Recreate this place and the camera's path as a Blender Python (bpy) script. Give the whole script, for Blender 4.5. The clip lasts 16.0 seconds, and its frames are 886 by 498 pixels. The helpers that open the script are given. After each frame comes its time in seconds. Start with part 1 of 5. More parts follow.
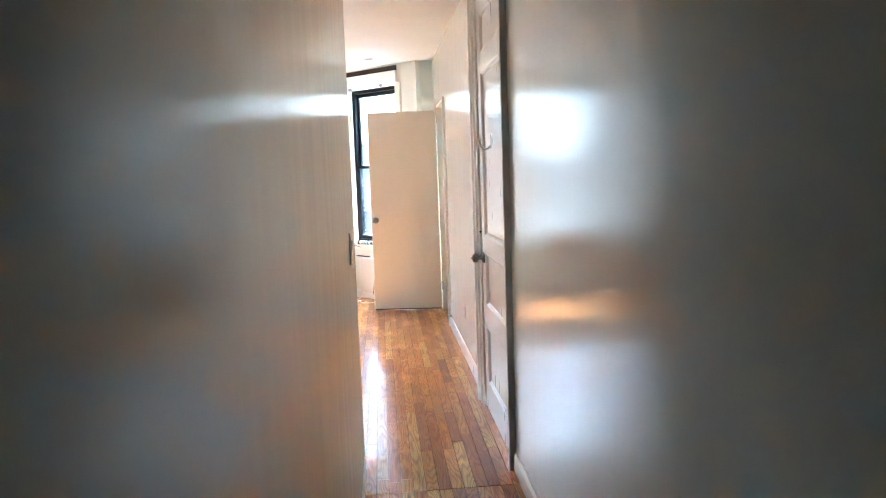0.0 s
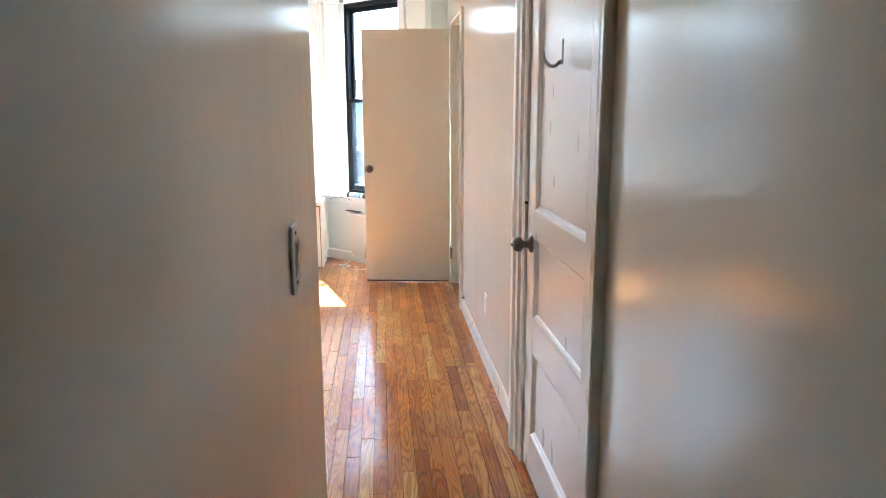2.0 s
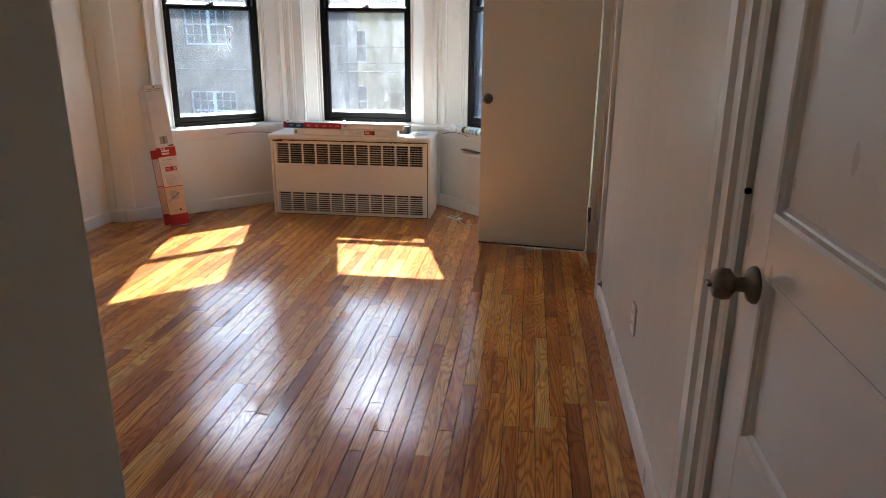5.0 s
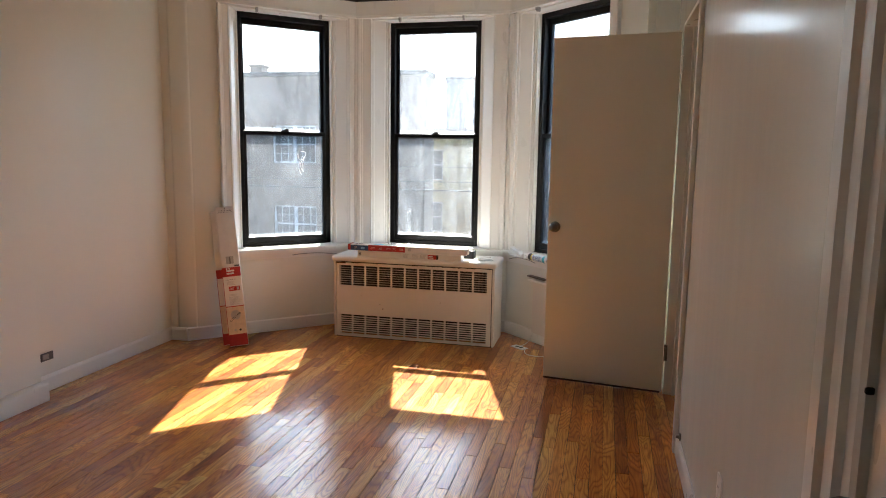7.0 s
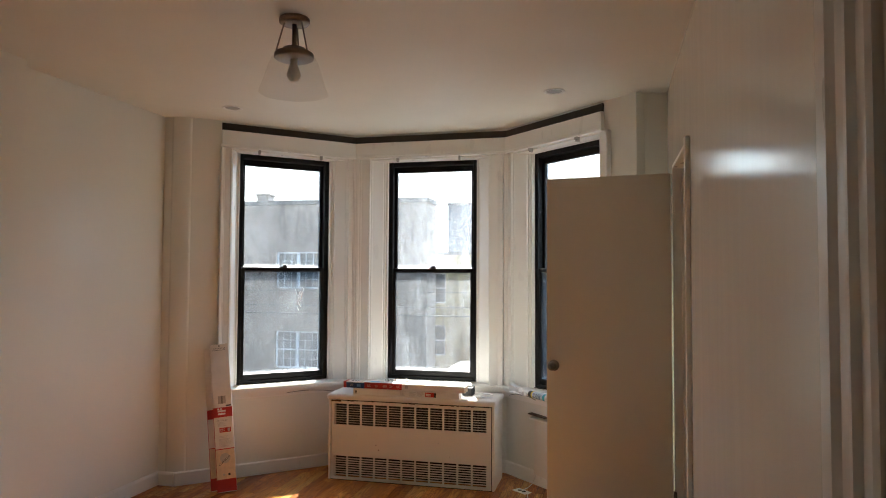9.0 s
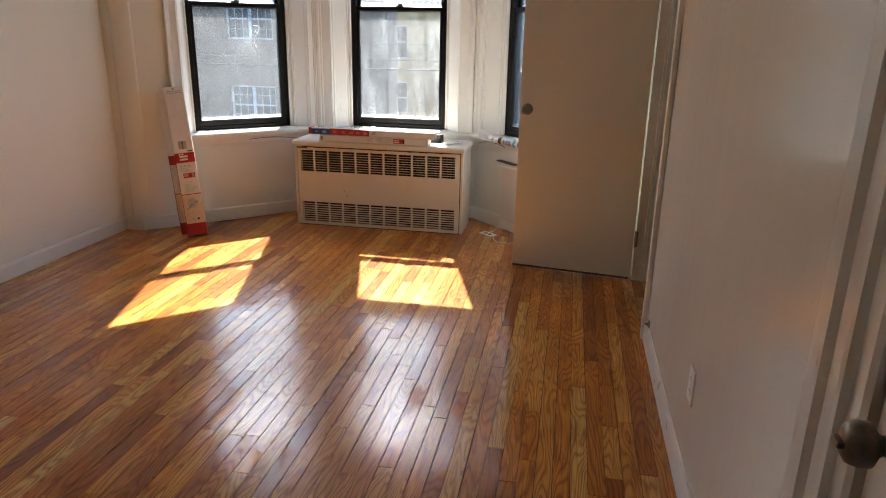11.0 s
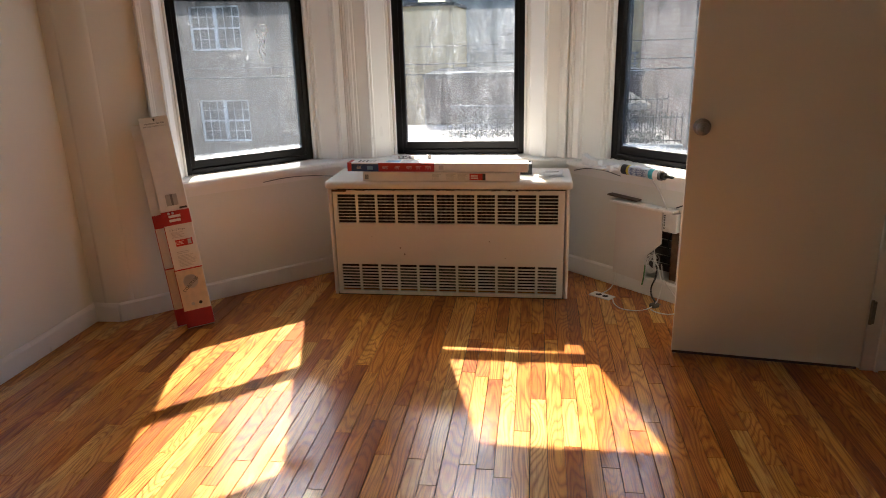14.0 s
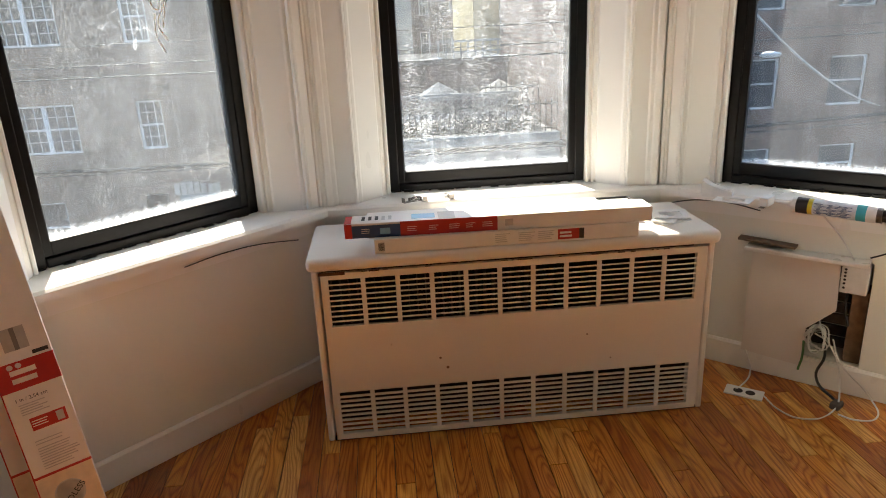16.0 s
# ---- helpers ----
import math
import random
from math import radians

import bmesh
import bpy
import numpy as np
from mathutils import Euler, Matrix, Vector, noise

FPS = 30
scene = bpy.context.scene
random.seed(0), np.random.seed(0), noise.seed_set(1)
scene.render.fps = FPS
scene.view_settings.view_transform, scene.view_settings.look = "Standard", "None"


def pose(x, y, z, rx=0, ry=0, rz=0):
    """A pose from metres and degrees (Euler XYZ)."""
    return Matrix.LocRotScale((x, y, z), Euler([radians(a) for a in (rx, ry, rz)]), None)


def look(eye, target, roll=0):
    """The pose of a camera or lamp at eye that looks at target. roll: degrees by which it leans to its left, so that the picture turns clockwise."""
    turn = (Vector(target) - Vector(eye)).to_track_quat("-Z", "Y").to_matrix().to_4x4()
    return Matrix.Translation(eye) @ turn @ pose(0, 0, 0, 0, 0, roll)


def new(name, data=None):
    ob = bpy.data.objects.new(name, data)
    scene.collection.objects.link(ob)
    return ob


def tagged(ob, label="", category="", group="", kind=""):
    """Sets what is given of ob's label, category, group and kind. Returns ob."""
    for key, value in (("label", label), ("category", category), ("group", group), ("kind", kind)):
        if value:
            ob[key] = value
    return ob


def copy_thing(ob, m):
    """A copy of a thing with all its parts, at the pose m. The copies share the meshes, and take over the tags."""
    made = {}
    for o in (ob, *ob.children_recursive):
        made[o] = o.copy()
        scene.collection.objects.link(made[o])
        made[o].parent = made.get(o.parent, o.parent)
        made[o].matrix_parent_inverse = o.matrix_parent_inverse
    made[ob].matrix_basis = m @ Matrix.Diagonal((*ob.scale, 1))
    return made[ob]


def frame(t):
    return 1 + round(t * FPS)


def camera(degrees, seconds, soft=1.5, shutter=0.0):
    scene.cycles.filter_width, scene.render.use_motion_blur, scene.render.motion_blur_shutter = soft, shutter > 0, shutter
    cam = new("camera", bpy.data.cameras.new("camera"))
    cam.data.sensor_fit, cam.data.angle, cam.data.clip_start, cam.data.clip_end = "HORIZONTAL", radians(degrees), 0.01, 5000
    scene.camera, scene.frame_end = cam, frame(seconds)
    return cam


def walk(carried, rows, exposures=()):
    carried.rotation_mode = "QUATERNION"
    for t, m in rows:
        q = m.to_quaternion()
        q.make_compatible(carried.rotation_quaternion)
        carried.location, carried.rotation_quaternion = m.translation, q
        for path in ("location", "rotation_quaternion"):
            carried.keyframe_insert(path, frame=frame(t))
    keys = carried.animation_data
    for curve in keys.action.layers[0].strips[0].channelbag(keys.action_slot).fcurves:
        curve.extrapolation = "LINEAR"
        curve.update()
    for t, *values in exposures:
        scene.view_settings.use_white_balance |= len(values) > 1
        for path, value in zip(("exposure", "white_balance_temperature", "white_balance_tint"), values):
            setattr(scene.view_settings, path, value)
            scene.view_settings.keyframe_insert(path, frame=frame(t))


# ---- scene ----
cam = camera(66.1, 16.0, 1.0)
PATH = [
    (0, (-0.607, 0.88, 1.431), (-0.434, 2.861, 1.213), -2.0),
    (0.5, (-0.612, 1.208, 1.43), (-0.418, 3.18, 1.152), -1.1),
    (1, (-0.557, 1.638, 1.424), (-0.544, 3.616, 1.127), -1.7),
    (1.5, (-0.554, 2.024, 1.403), (-0.437, 3.99, 1.056), -0.9),
    (2, (-0.572, 2.366, 1.411), (-0.399, 4.32, 1.025), -0.2),
    (2.5, (-0.524, 2.728, 1.398), (-0.562, 4.686, 0.992), -0.9),
    (3, (-0.495, 3.019, 1.374), (-0.577, 4.963, 0.912), -1.3),
    (3.2, (-0.489, 3.133, 1.367), (-0.486, 5.068, 0.862), 0.6),
    (5.3, (-0.391, 3.75, 1.334), (-0.716, 5.638, 0.732), -0.45),
    (5.5, (-0.377, 3.80, 1.348), (-0.761, 5.68, 0.74), -1.1),
    (6, (-0.373, 3.87, 1.352), (-0.807, 5.741, 0.8), -0.55),
    (6.5, (-0.384, 3.882, 1.335), (-0.877, 5.749, 0.813), -0.2),
    (7, (-0.386, 3.917, 1.39), (-0.844, 5.845, 1.119), 0.8),
    (7.5, (-0.377, 3.951, 1.453), (-0.874, 5.885, 1.341), 0.6),
    (8, (-0.352, 3.97, 1.488), (-0.86, 5.906, 1.54), 0.05),
    (8.5, (-0.345, 3.975, 1.499), (-0.84, 5.912, 1.626), 0.05),
    (9, (-0.352, 3.968, 1.493), (-0.828, 5.912, 1.576), 0.3),
    (9.5, (-0.372, 3.938, 1.47), (-0.844, 5.882, 1.395), 1.1),
    (10, (-0.405, 3.916, 1.402), (-0.773, 5.865, 1.144), 2.3),
    (10.2, (-0.39, 3.935, 1.393), (-0.757, 5.869, 1.047), 1.9),
    (12.3, (-0.64, 4.464, 1.301), (-0.938, 6.274, 0.503), 0.6),
    (12.5, (-0.683, 4.555, 1.277), (-1.025, 6.351, 0.466), -0.4),
    (13, (-0.801, 4.813, 1.301), (-1.296, 6.592, 0.533), -3.0),
    (13.5, (-1.074, 5.067, 1.312), (-1.467, 6.914, 0.653), -1.8),
    (14, (-1.317, 5.357, 1.331), (-1.58, 7.247, 0.733), -1.5),
    (14.5, (-1.603, 5.715, 1.35), (-1.834, 7.614, 0.77), -1.8),
    (15, (-1.894, 6.036, 1.376), (-1.819, 7.967, 0.861), -2.0),
    (15.5, (-2.045, 6.406, 1.312), (-1.986, 8.327, 0.756), -3.0),
    (16, (-2.148, 6.802, 1.275), (-1.99, 8.692, 0.638), -2.6),
]
EXPOSURES = [(0.0, 5.45, 5000, 0), (1.5, 5.15, 5150, 0), (2.5, 5.05, 5200, 3), (3.2, 4.45, 5250, 5), (5.3, 3.25, 5750, 6), (7.0, 3.2, 6050, 7),
             (9.0, 2.95, 6200, 6), (10.2, 3.05, 6150, 7), (12.5, 3.35, 6350, 8.5), (13.3, 3.25, 6300, 10), (14.5, 2.52, 6650, 11), (15.5, 2.85, 6400, 8), (16.0, 2.95, 6700, 8)]
walk(cam, [(t, look(eye, target, roll)) for t, eye, target, roll in PATH], EXPOSURES)

# ---- light ----
world = bpy.data.worlds.new("sky")
scene.world = world
world.use_nodes = True
_n = world.node_tree.nodes
_sky = _n.new("ShaderNodeTexSky")
_sky.sky_type, _sky.sun_disc = "NISHITA", False
SUN_WAY = Vector((0.245, -0.86, -1.0)).normalized()
_sky.sun_elevation = math.asin(-SUN_WAY.z)
_sky.sun_rotation = math.atan2(-SUN_WAY.x, -SUN_WAY.y)
_sky.altitude, _sky.air_density, _sky.dust_density = 20, 1.0, 2.5
world.node_tree.links.new(_sky.outputs[0], _n["Background"].inputs["Color"])
_n["Background"].inputs["Strength"].default_value = 0.15
_sun = bpy.data.lights.new("sun", "SUN")
_sun.energy, _sun.angle, _sun.color = 2.7, radians(0.6), (1.0, 0.93, 0.82)
sun = new("sun", _sun)
sun.matrix_world = look((-6, 30, 40), Vector((-6, 30, 40)) + SUN_WAY)


# ---- materials ----
def node_mat(name):
    m = bpy.data.materials.new(name)
    m.use_nodes = True
    nt = m.node_tree
    return m, nt, nt.nodes["Principled BSDF"]


def add(nt, kind, **values):
    n = nt.nodes.new("ShaderNode" + kind)
    for k, v in values.items():
        if k in n.inputs:
            n.inputs[k].default_value = v
    return n


def mapped(nt, scale, world_space=False):
    """Coordinates in metres, stretched by scale."""
    if world_space:
        src = nt.nodes.new("ShaderNodeNewGeometry").outputs["Position"]
    else:
        src = nt.nodes.new("ShaderNodeTexCoord").outputs["Object"]
    mp = add(nt, "Mapping", Scale=scale)
    nt.links.new(src, mp.inputs["Vector"])
    return mp.outputs[0]


def noise_tex(nt, vec, scale, detail=4.0, rough=0.55, distortion=0.0):
    n = add(nt, "TexNoise", Scale=scale, Detail=detail, Roughness=rough, Distortion=distortion)
    nt.links.new(vec, n.inputs["Vector"])
    return n.outputs["Fac"]


def ramp(nt, fac, stops):
    r = nt.nodes.new("ShaderNodeValToRGB")
    el = r.color_ramp.elements
    while len(el) < len(stops):
        el.new(0.5)
    for e, (p, c) in zip(el, stops):
        e.position, e.color = p, (*c, 1) if len(c) == 3 else c
    nt.links.new(fac, r.inputs[0])
    return r.outputs[0]


def grey(v):
    return (v, v, v)


def bumped(nt, bsdf, height, strength, distance):
    b = add(nt, "Bump", Strength=strength, Distance=distance)
    nt.links.new(height, b.inputs["Height"])
    nt.links.new(b.outputs[0], bsdf.inputs["Normal"])
    return b


def paint(name, colour, rough=0.35, vary=0.06, bump=0.3, size=9.0, stretch=(1, 1, 1), depth=0.004):
    """Painted surface: faint blotches, soft brush waves and roller grain, uneven gloss."""
    m, nt, b = node_mat(name)
    v = mapped(nt, stretch, True)
    big = noise_tex(nt, v, 1.3, 3)
    lo = tuple(c * (1 - vary) for c in colour)
    hi = tuple(min(1, c * (1 + vary)) for c in colour)
    nt.links.new(ramp(nt, big, [(0.3, lo), (0.7, hi)]), b.inputs["Base Color"])
    wave = noise_tex(nt, v, size, 1.0, 0.4)
    grain = noise_tex(nt, mapped(nt, (1, 1, 1), True), 160.0, 2, 0.5)
    nt.links.new(ramp(nt, wave, [(0.2, grey(rough * 0.88)), (0.8, grey(min(1, rough * 1.12)))]), b.inputs["Roughness"])
    b1 = add(nt, "Bump", Strength=bump, Distance=depth)
    nt.links.new(wave, b1.inputs["Height"])
    b2 = add(nt, "Bump", Strength=bump * 0.5, Distance=0.0006)
    nt.links.new(grain, b2.inputs["Height"])
    nt.links.new(b1.outputs[0], b2.inputs["Normal"])
    nt.links.new(b2.outputs[0], b.inputs["Normal"])
    return m


def plain(name, colour, rough=0.5, metal=0.0, vary=0.1, size=30.0, bump=0.1):
    m, nt, b = node_mat(name)
    v = mapped(nt, (1, 1, 1))
    f = noise_tex(nt, v, size, 4)
    lo = tuple(c * (1 - vary) for c in colour)
    hi = tuple(min(1, c * (1 + vary)) for c in colour)
    nt.links.new(ramp(nt, f, [(0.3, lo), (0.7, hi)]), b.inputs["Base Color"])
    b.inputs["Roughness"].default_value = rough
    b.inputs["Metallic"].default_value = metal
    bumped(nt, b, f, bump, 0.002)
    return m


WALL = paint("wall_paint", (0.86, 0.848, 0.765), 0.18, 0.02, 0.26, 12.0, (1, 1, 0.13), 0.003)
CEIL = paint("ceiling_paint", (0.83, 0.81, 0.72), 0.55, 0.03, 0.2, 14.0)
TRIM = paint("trim_paint", (0.88, 0.86, 0.81), 0.30, 0.04, 0.10, 14.0, (1, 1, 0.4), 0.002)
DOORPAINT = paint("door_paint", (0.77, 0.745, 0.66), 0.42, 0.03, 0.15, 10.0, (1, 1, 0.5), 0.002)
# dark brown that carries the shade of the gap over the head board
DARKGAP = plain("shadow_gap_brown", (0.035, 0.026, 0.02), 0.7)
BLACK = plain("black_window_paint", (0.006, 0.006, 0.0065), 0.42, 0, 0.3, 60, 0.3)
BLACK.node_tree.nodes["Principled BSDF"].inputs["Specular IOR Level"].default_value = 0.25


def wood_floor():
    """Varnished red oak strips: each strip its own tone, long grain, uneven thick varnish."""
    m, nt, b = node_mat("oak_strip_floor")
    L = nt.links.new
    info = nt.nodes.new("ShaderNodeObjectInfo")
    geo = nt.nodes.new("ShaderNodeNewGeometry")
    s = add(nt, "Math"); s.operation = "ADD"
    L(info.outputs["Random"], s.inputs[0]); L(geo.outputs["Random Per Island"], s.inputs[1])
    rnd = add(nt, "Math"); rnd.operation = "FRACT"; L(s.outputs[0], rnd.inputs[0])
    off = add(nt, "VectorMath"); off.operation = "SCALE"; off.inputs[0].default_value = (37.0, 91.0, 53.0)
    L(rnd.outputs[0], off.inputs["Scale"])
    pos = add(nt, "VectorMath"); pos.operation = "ADD"
    L(geo.outputs["Position"], pos.inputs[0]); L(off.outputs[0], pos.inputs[1])
    mp = add(nt, "Mapping", Scale=(1.0, 0.14, 1.0)); L(pos.outputs[0], mp.inputs["Vector"])
    # growth rings: bands of a stretched noise field
    field = noise_tex(nt, mp.outputs[0], 8.0, 2, 0.45, 0.25)
    mul = add(nt, "Math"); mul.operation = "MULTIPLY"; mul.inputs[1].default_value = 24.0; L(field, mul.inputs[0])
    fr = add(nt, "Math"); fr.operation = "PINGPONG"; fr.inputs[1].default_value = 0.5; L(mul.outputs[0], fr.inputs[0])
    mp2 = add(nt, "Mapping", Scale=(1.0, 0.02, 1.0)); L(pos.outputs[0], mp2.inputs["Vector"])
    fine = noise_tex(nt, mp2.outputs[0], 260.0, 3, 0.6)
    ring = ramp(nt, fr.outputs[0], [(0.0, (0.55, 0.40, 0.30)), (0.15, (0.80, 0.68, 0.58)), (0.3, (0.97, 0.94, 0.91)), (0.5, grey(1.0))])
    tone = ramp(nt, rnd.outputs[0], [(0.0, (0.38, 0.112, 0.017)), (0.15, (0.57, 0.190, 0.028)), (0.55, (0.74, 0.290, 0.046)), (0.85, (0.84, 0.405, 0.08)), (1.0, (0.88, 0.52, 0.15))])
    mix1 = nt.nodes.new("ShaderNodeMix"); mix1.data_type, mix1.blend_type = "RGBA", "MULTIPLY"
    mix1.inputs[0].default_value = 0.95; L(tone, mix1.inputs[6]); L(ring, mix1.inputs[7])
    pores = ramp(nt, fine, [(0.36, (0.58, 0.46, 0.38)), (0.52, grey(1.0))])
    mix2 = nt.nodes.new("ShaderNodeMix"); mix2.data_type, mix2.blend_type = "RGBA", "MULTIPLY"
    mix2.inputs[0].default_value = 0.7; L(mix1.outputs[2], mix2.inputs[6]); L(pores, mix2.inputs[7])
    blot = noise_tex(nt, geo.outputs["Position"], 2.2, 4)
    worn = ramp(nt, blot, [(0.35, grey(0.75)), (0.6, grey(1.0))])
    mix3 = nt.nodes.new("ShaderNodeMix"); mix3.data_type, mix3.blend_type = "RGBA", "MULTIPLY"
    mix3.inputs[0].default_value = 0.8; L(mix2.outputs[2], mix3.inputs[6]); L(worn, mix3.inputs[7])
    mp6 = add(nt, "Mapping", Scale=(1.0, 0.12, 1.0)); L(pos.outputs[0], mp6.inputs["Vector"])
    dark = ramp(nt, noise_tex(nt, mp6.outputs[0], 16.0, 5, 0.7), [(0.30, (0.52, 0.38, 0.30)), (0.42, grey(1.0))])
    mix4 = nt.nodes.new("ShaderNodeMix"); mix4.data_type, mix4.blend_type = "RGBA", "MULTIPLY"
    mix4.inputs[0].default_value = 0.85; L(mix3.outputs[2], mix4.inputs[6]); L(dark, mix4.inputs[7])
    L(mix4.outputs[2], b.inputs["Base Color"])
    b.inputs["Roughness"].default_value = 0.34
    b.inputs["Specular IOR Level"].default_value = 0.12
    # varnish: ripples, strip cupping and brush drag
    mp3 = add(nt, "Mapping", Scale=(1.0, 0.35, 1.0)); L(geo.outputs["Position"], mp3.inputs["Vector"])
    rip = noise_tex(nt, mp3.outputs[0], 40.0, 6, 0.68)
    mp4 = add(nt, "Mapping", Scale=(1.0, 0.08, 1.0)); L(pos.outputs[0], mp4.inputs["Vector"])
    cup = noise_tex(nt, mp4.outputs[0], 14.0, 1)
    sm = add(nt, "Math"); sm.operation = "ADD"; L(rip, sm.inputs[0]); L(cup, sm.inputs[1])
    sm2 = add(nt, "Math"); sm2.operation = "MULTIPLY_ADD"; sm2.inputs[1].default_value = 0.14; L(fine, sm2.inputs[0]); L(sm.outputs[0], sm2.inputs[2])
    bump = add(nt, "Bump", Strength=0.30, Distance=0.0030); L(sm2.outputs[0], bump.inputs["Height"])
    b.inputs["Coat IOR"].default_value = 1.62
    L(bump.outputs[0], b.inputs["Normal"]); L(bump.outputs[0], b.inputs["Coat Normal"])
    mp5 = add(nt, "Mapping", Scale=(1.0, 0.45, 1.0)); L(geo.outputs["Position"], mp5.inputs["Vector"])
    L(ramp(nt, noise_tex(nt, mp5.outputs[0], 5.0, 9, 0.78), [(0.41, grey(0.12)), (0.48, grey(1.0))]), b.inputs["Coat Weight"])
    gl = noise_tex(nt, geo.outputs["Position"], 6.0, 7, 0.7)
    L(ramp(nt, gl, [(0.42, grey(0.015)), (0.60, grey(0.085))]), b.inputs["Coat Roughness"])
    return m


OAK = wood_floor()
SUBFLOOR = plain("floor_gap", (0.03, 0.017, 0.009), 0.8)


def glass_pane(name, haze, streak, seed, tint=(0.57, 0.60, 0.61), base=None, grime=0.0):
    """Dim dusty pane: a little gloss, dried drips and wiped smears as a thin scattering film."""
    m, nt, b = node_mat(name)
    L = nt.links.new
    nt.nodes.remove(b)
    out = nt.nodes["Material Output"]
    tr = add(nt, "BsdfTransparent", Color=(*tint, 1))
    gl = add(nt, "BsdfGlossy", Roughness=0.02)
    mx = nt.nodes.new("ShaderNodeMixShader")
    mx.inputs[0].default_value = 0.05 if tint[0] < 0.8 else 0.03; L(tr.outputs[0], mx.inputs[1]); L(gl.outputs[0], mx.inputs[2])
    film = add(nt, "BsdfTranslucent", Color=(0.8, 0.83, 0.85, 1))
    tc = nt.nodes.new("ShaderNodeTexCoord")
    at = add(nt, "Mapping"); at.inputs["Location"].default_value = (seed, seed * 1.7, seed * 0.3)
    L(tc.outputs["Object"], at.inputs["Vector"])
    m1 = add(nt, "Mapping", Scale=streak)
    L(at.outputs[0], m1.inputs["Vector"])
    drips = ramp(nt, noise_tex(nt, m1.outputs[0], 170.0, 4, 0.7), [(0.45, grey(0.0)), (0.85, grey(haze * 0.75))])
    cloud = ramp(nt, noise_tex(nt, at.outputs[0], 3.2, 5, 0.65), [(0.35, grey(haze * 0.06)), (0.75, grey(haze * 0.4))])
    if grime:
        # coarse sparkling dirt, thicker in upright bands
        m6 = add(nt, "Mapping", Scale=(1, 1, 0.12)); L(at.outputs[0], m6.inputs["Vector"])
        band = ramp(nt, noise_tex(nt, m6.outputs[0], 9.0, 3, 0.6), [(0.36, grey(0.15)), (0.62, grey(1.0))])
        speck = ramp(nt, noise_tex(nt, m1.outputs[0], 120.0, 3, 0.6), [(0.49, grey(0.0)), (0.60, grey(grime))])
        bm_ = add(nt, "Math"); bm_.operation = "MULTIPLY"; L(band, bm_.inputs[0]); L(speck, bm_.inputs[1])
        dd = add(nt, "Math"); dd.operation = "ADD"; L(drips, dd.inputs[0]); L(bm_.outputs[0], dd.inputs[1])
        drips = dd.outputs[0]
    scr = noise_tex(nt, at.outputs[0], 6.0, 2, 0.5, 1.5)
    pp = add(nt, "Math"); pp.operation = "PINGPONG"; pp.inputs[1].default_value = 0.09
    L(scr, pp.inputs[0])
    patchy = noise_tex(nt, at.outputs[0], 2.1, 2)
    line = ramp(nt, pp.outputs[0], [(0.0, grey(haze * 2.5)), (0.005, grey(0.0))])
    gate = ramp(nt, patchy, [(0.56, grey(0.0)), (0.62, grey(1.0))])
    mu = add(nt, "Math"); mu.operation = "MULTIPLY"; L(line, mu.inputs[0]); L(gate, mu.inputs[1])
    s1 = add(nt, "Math"); s1.operation = "ADD"; L(drips, s1.inputs[0]); L(cloud, s1.inputs[1])
    s2 = add(nt, "Math"); s2.operation = "ADD"; L(s1.outputs[0], s2.inputs[0]); L(mu.outputs[0], s2.inputs[1])
    if base is not None:
        # dried scum along the bottom edge, with an uneven upper line
        sep = nt.nodes.new("ShaderNodeSeparateXYZ"); L(tc.outputs["Object"], sep.inputs[0])
        m5 = add(nt, "Mapping", Scale=(1, 1, 0.15)); L(at.outputs[0], m5.inputs["Vector"])
        fringe = noise_tex(nt, m5.outputs[0], 90.0, 4, 0.7)
        mr = add(nt, "MapRange"); L(sep.outputs["Z"], mr.inputs["Value"])
        mr.inputs["From Min"].default_value, mr.inputs["From Max"].default_value = base, base + 0.04
        mr.inputs["To Min"].default_value, mr.inputs["To Max"].default_value = 0.95, 0.25
        gt = add(nt, "Math"); gt.operation = "SUBTRACT"; L(mr.outputs[0], gt.inputs[0]); L(fringe, gt.inputs[1])
        scum = ramp(nt, gt.outputs[0], [(0.0, grey(0.0)), (0.3, grey(0.2))])
        s3 = add(nt, "Math"); s3.operation = "ADD"; L(s2.outputs[0], s3.inputs[0]); L(scum, s3.inputs[1])
        s2 = s3
    mx2 = nt.nodes.new("ShaderNodeMixShader")
    L(s2.outputs[0], mx2.inputs[0]); L(mx.outputs[0], mx2.inputs[1]); L(film.outputs[0], mx2.inputs[2])
    L(mx2.outputs[0], out.inputs["Surface"])
    return m


def dust_film():
    """Dried dust on the glass: thin clouds and wiped swathes that scatter a part of the light."""
    m, nt, b = node_mat("dust_film")
    L = nt.links.new
    nt.nodes.remove(b)
    v = mapped(nt, (1.6, 1.6, 0.8), True)
    f1 = ramp(nt, noise_tex(nt, v, 3.4, 4, 0.6, 0.8), [(0.36, grey(0.0)), (0.66, grey(0.30))])
    f2 = ramp(nt, noise_tex(nt, mapped(nt, (1, 1, 0.3), True), 24.0, 3, 0.6), [(0.45, grey(0.35)), (0.7, grey(1.0))])
    mu = add(nt, "Math"); mu.operation = "MULTIPLY"; L(f1, mu.inputs[0]); L(f2, mu.inputs[1])
    mx = nt.nodes.new("ShaderNodeMixShader")
    L(mu.outputs[0], mx.inputs[0])
    L(add(nt, "BsdfTransparent").outputs[0], mx.inputs[1])
    L(add(nt, "BsdfTranslucent", Color=(0.035, 0.036, 0.037, 1)).outputs[0], mx.inputs[2])
    L(mx.outputs[0], nt.nodes["Material Output"].inputs["Surface"])
    return m


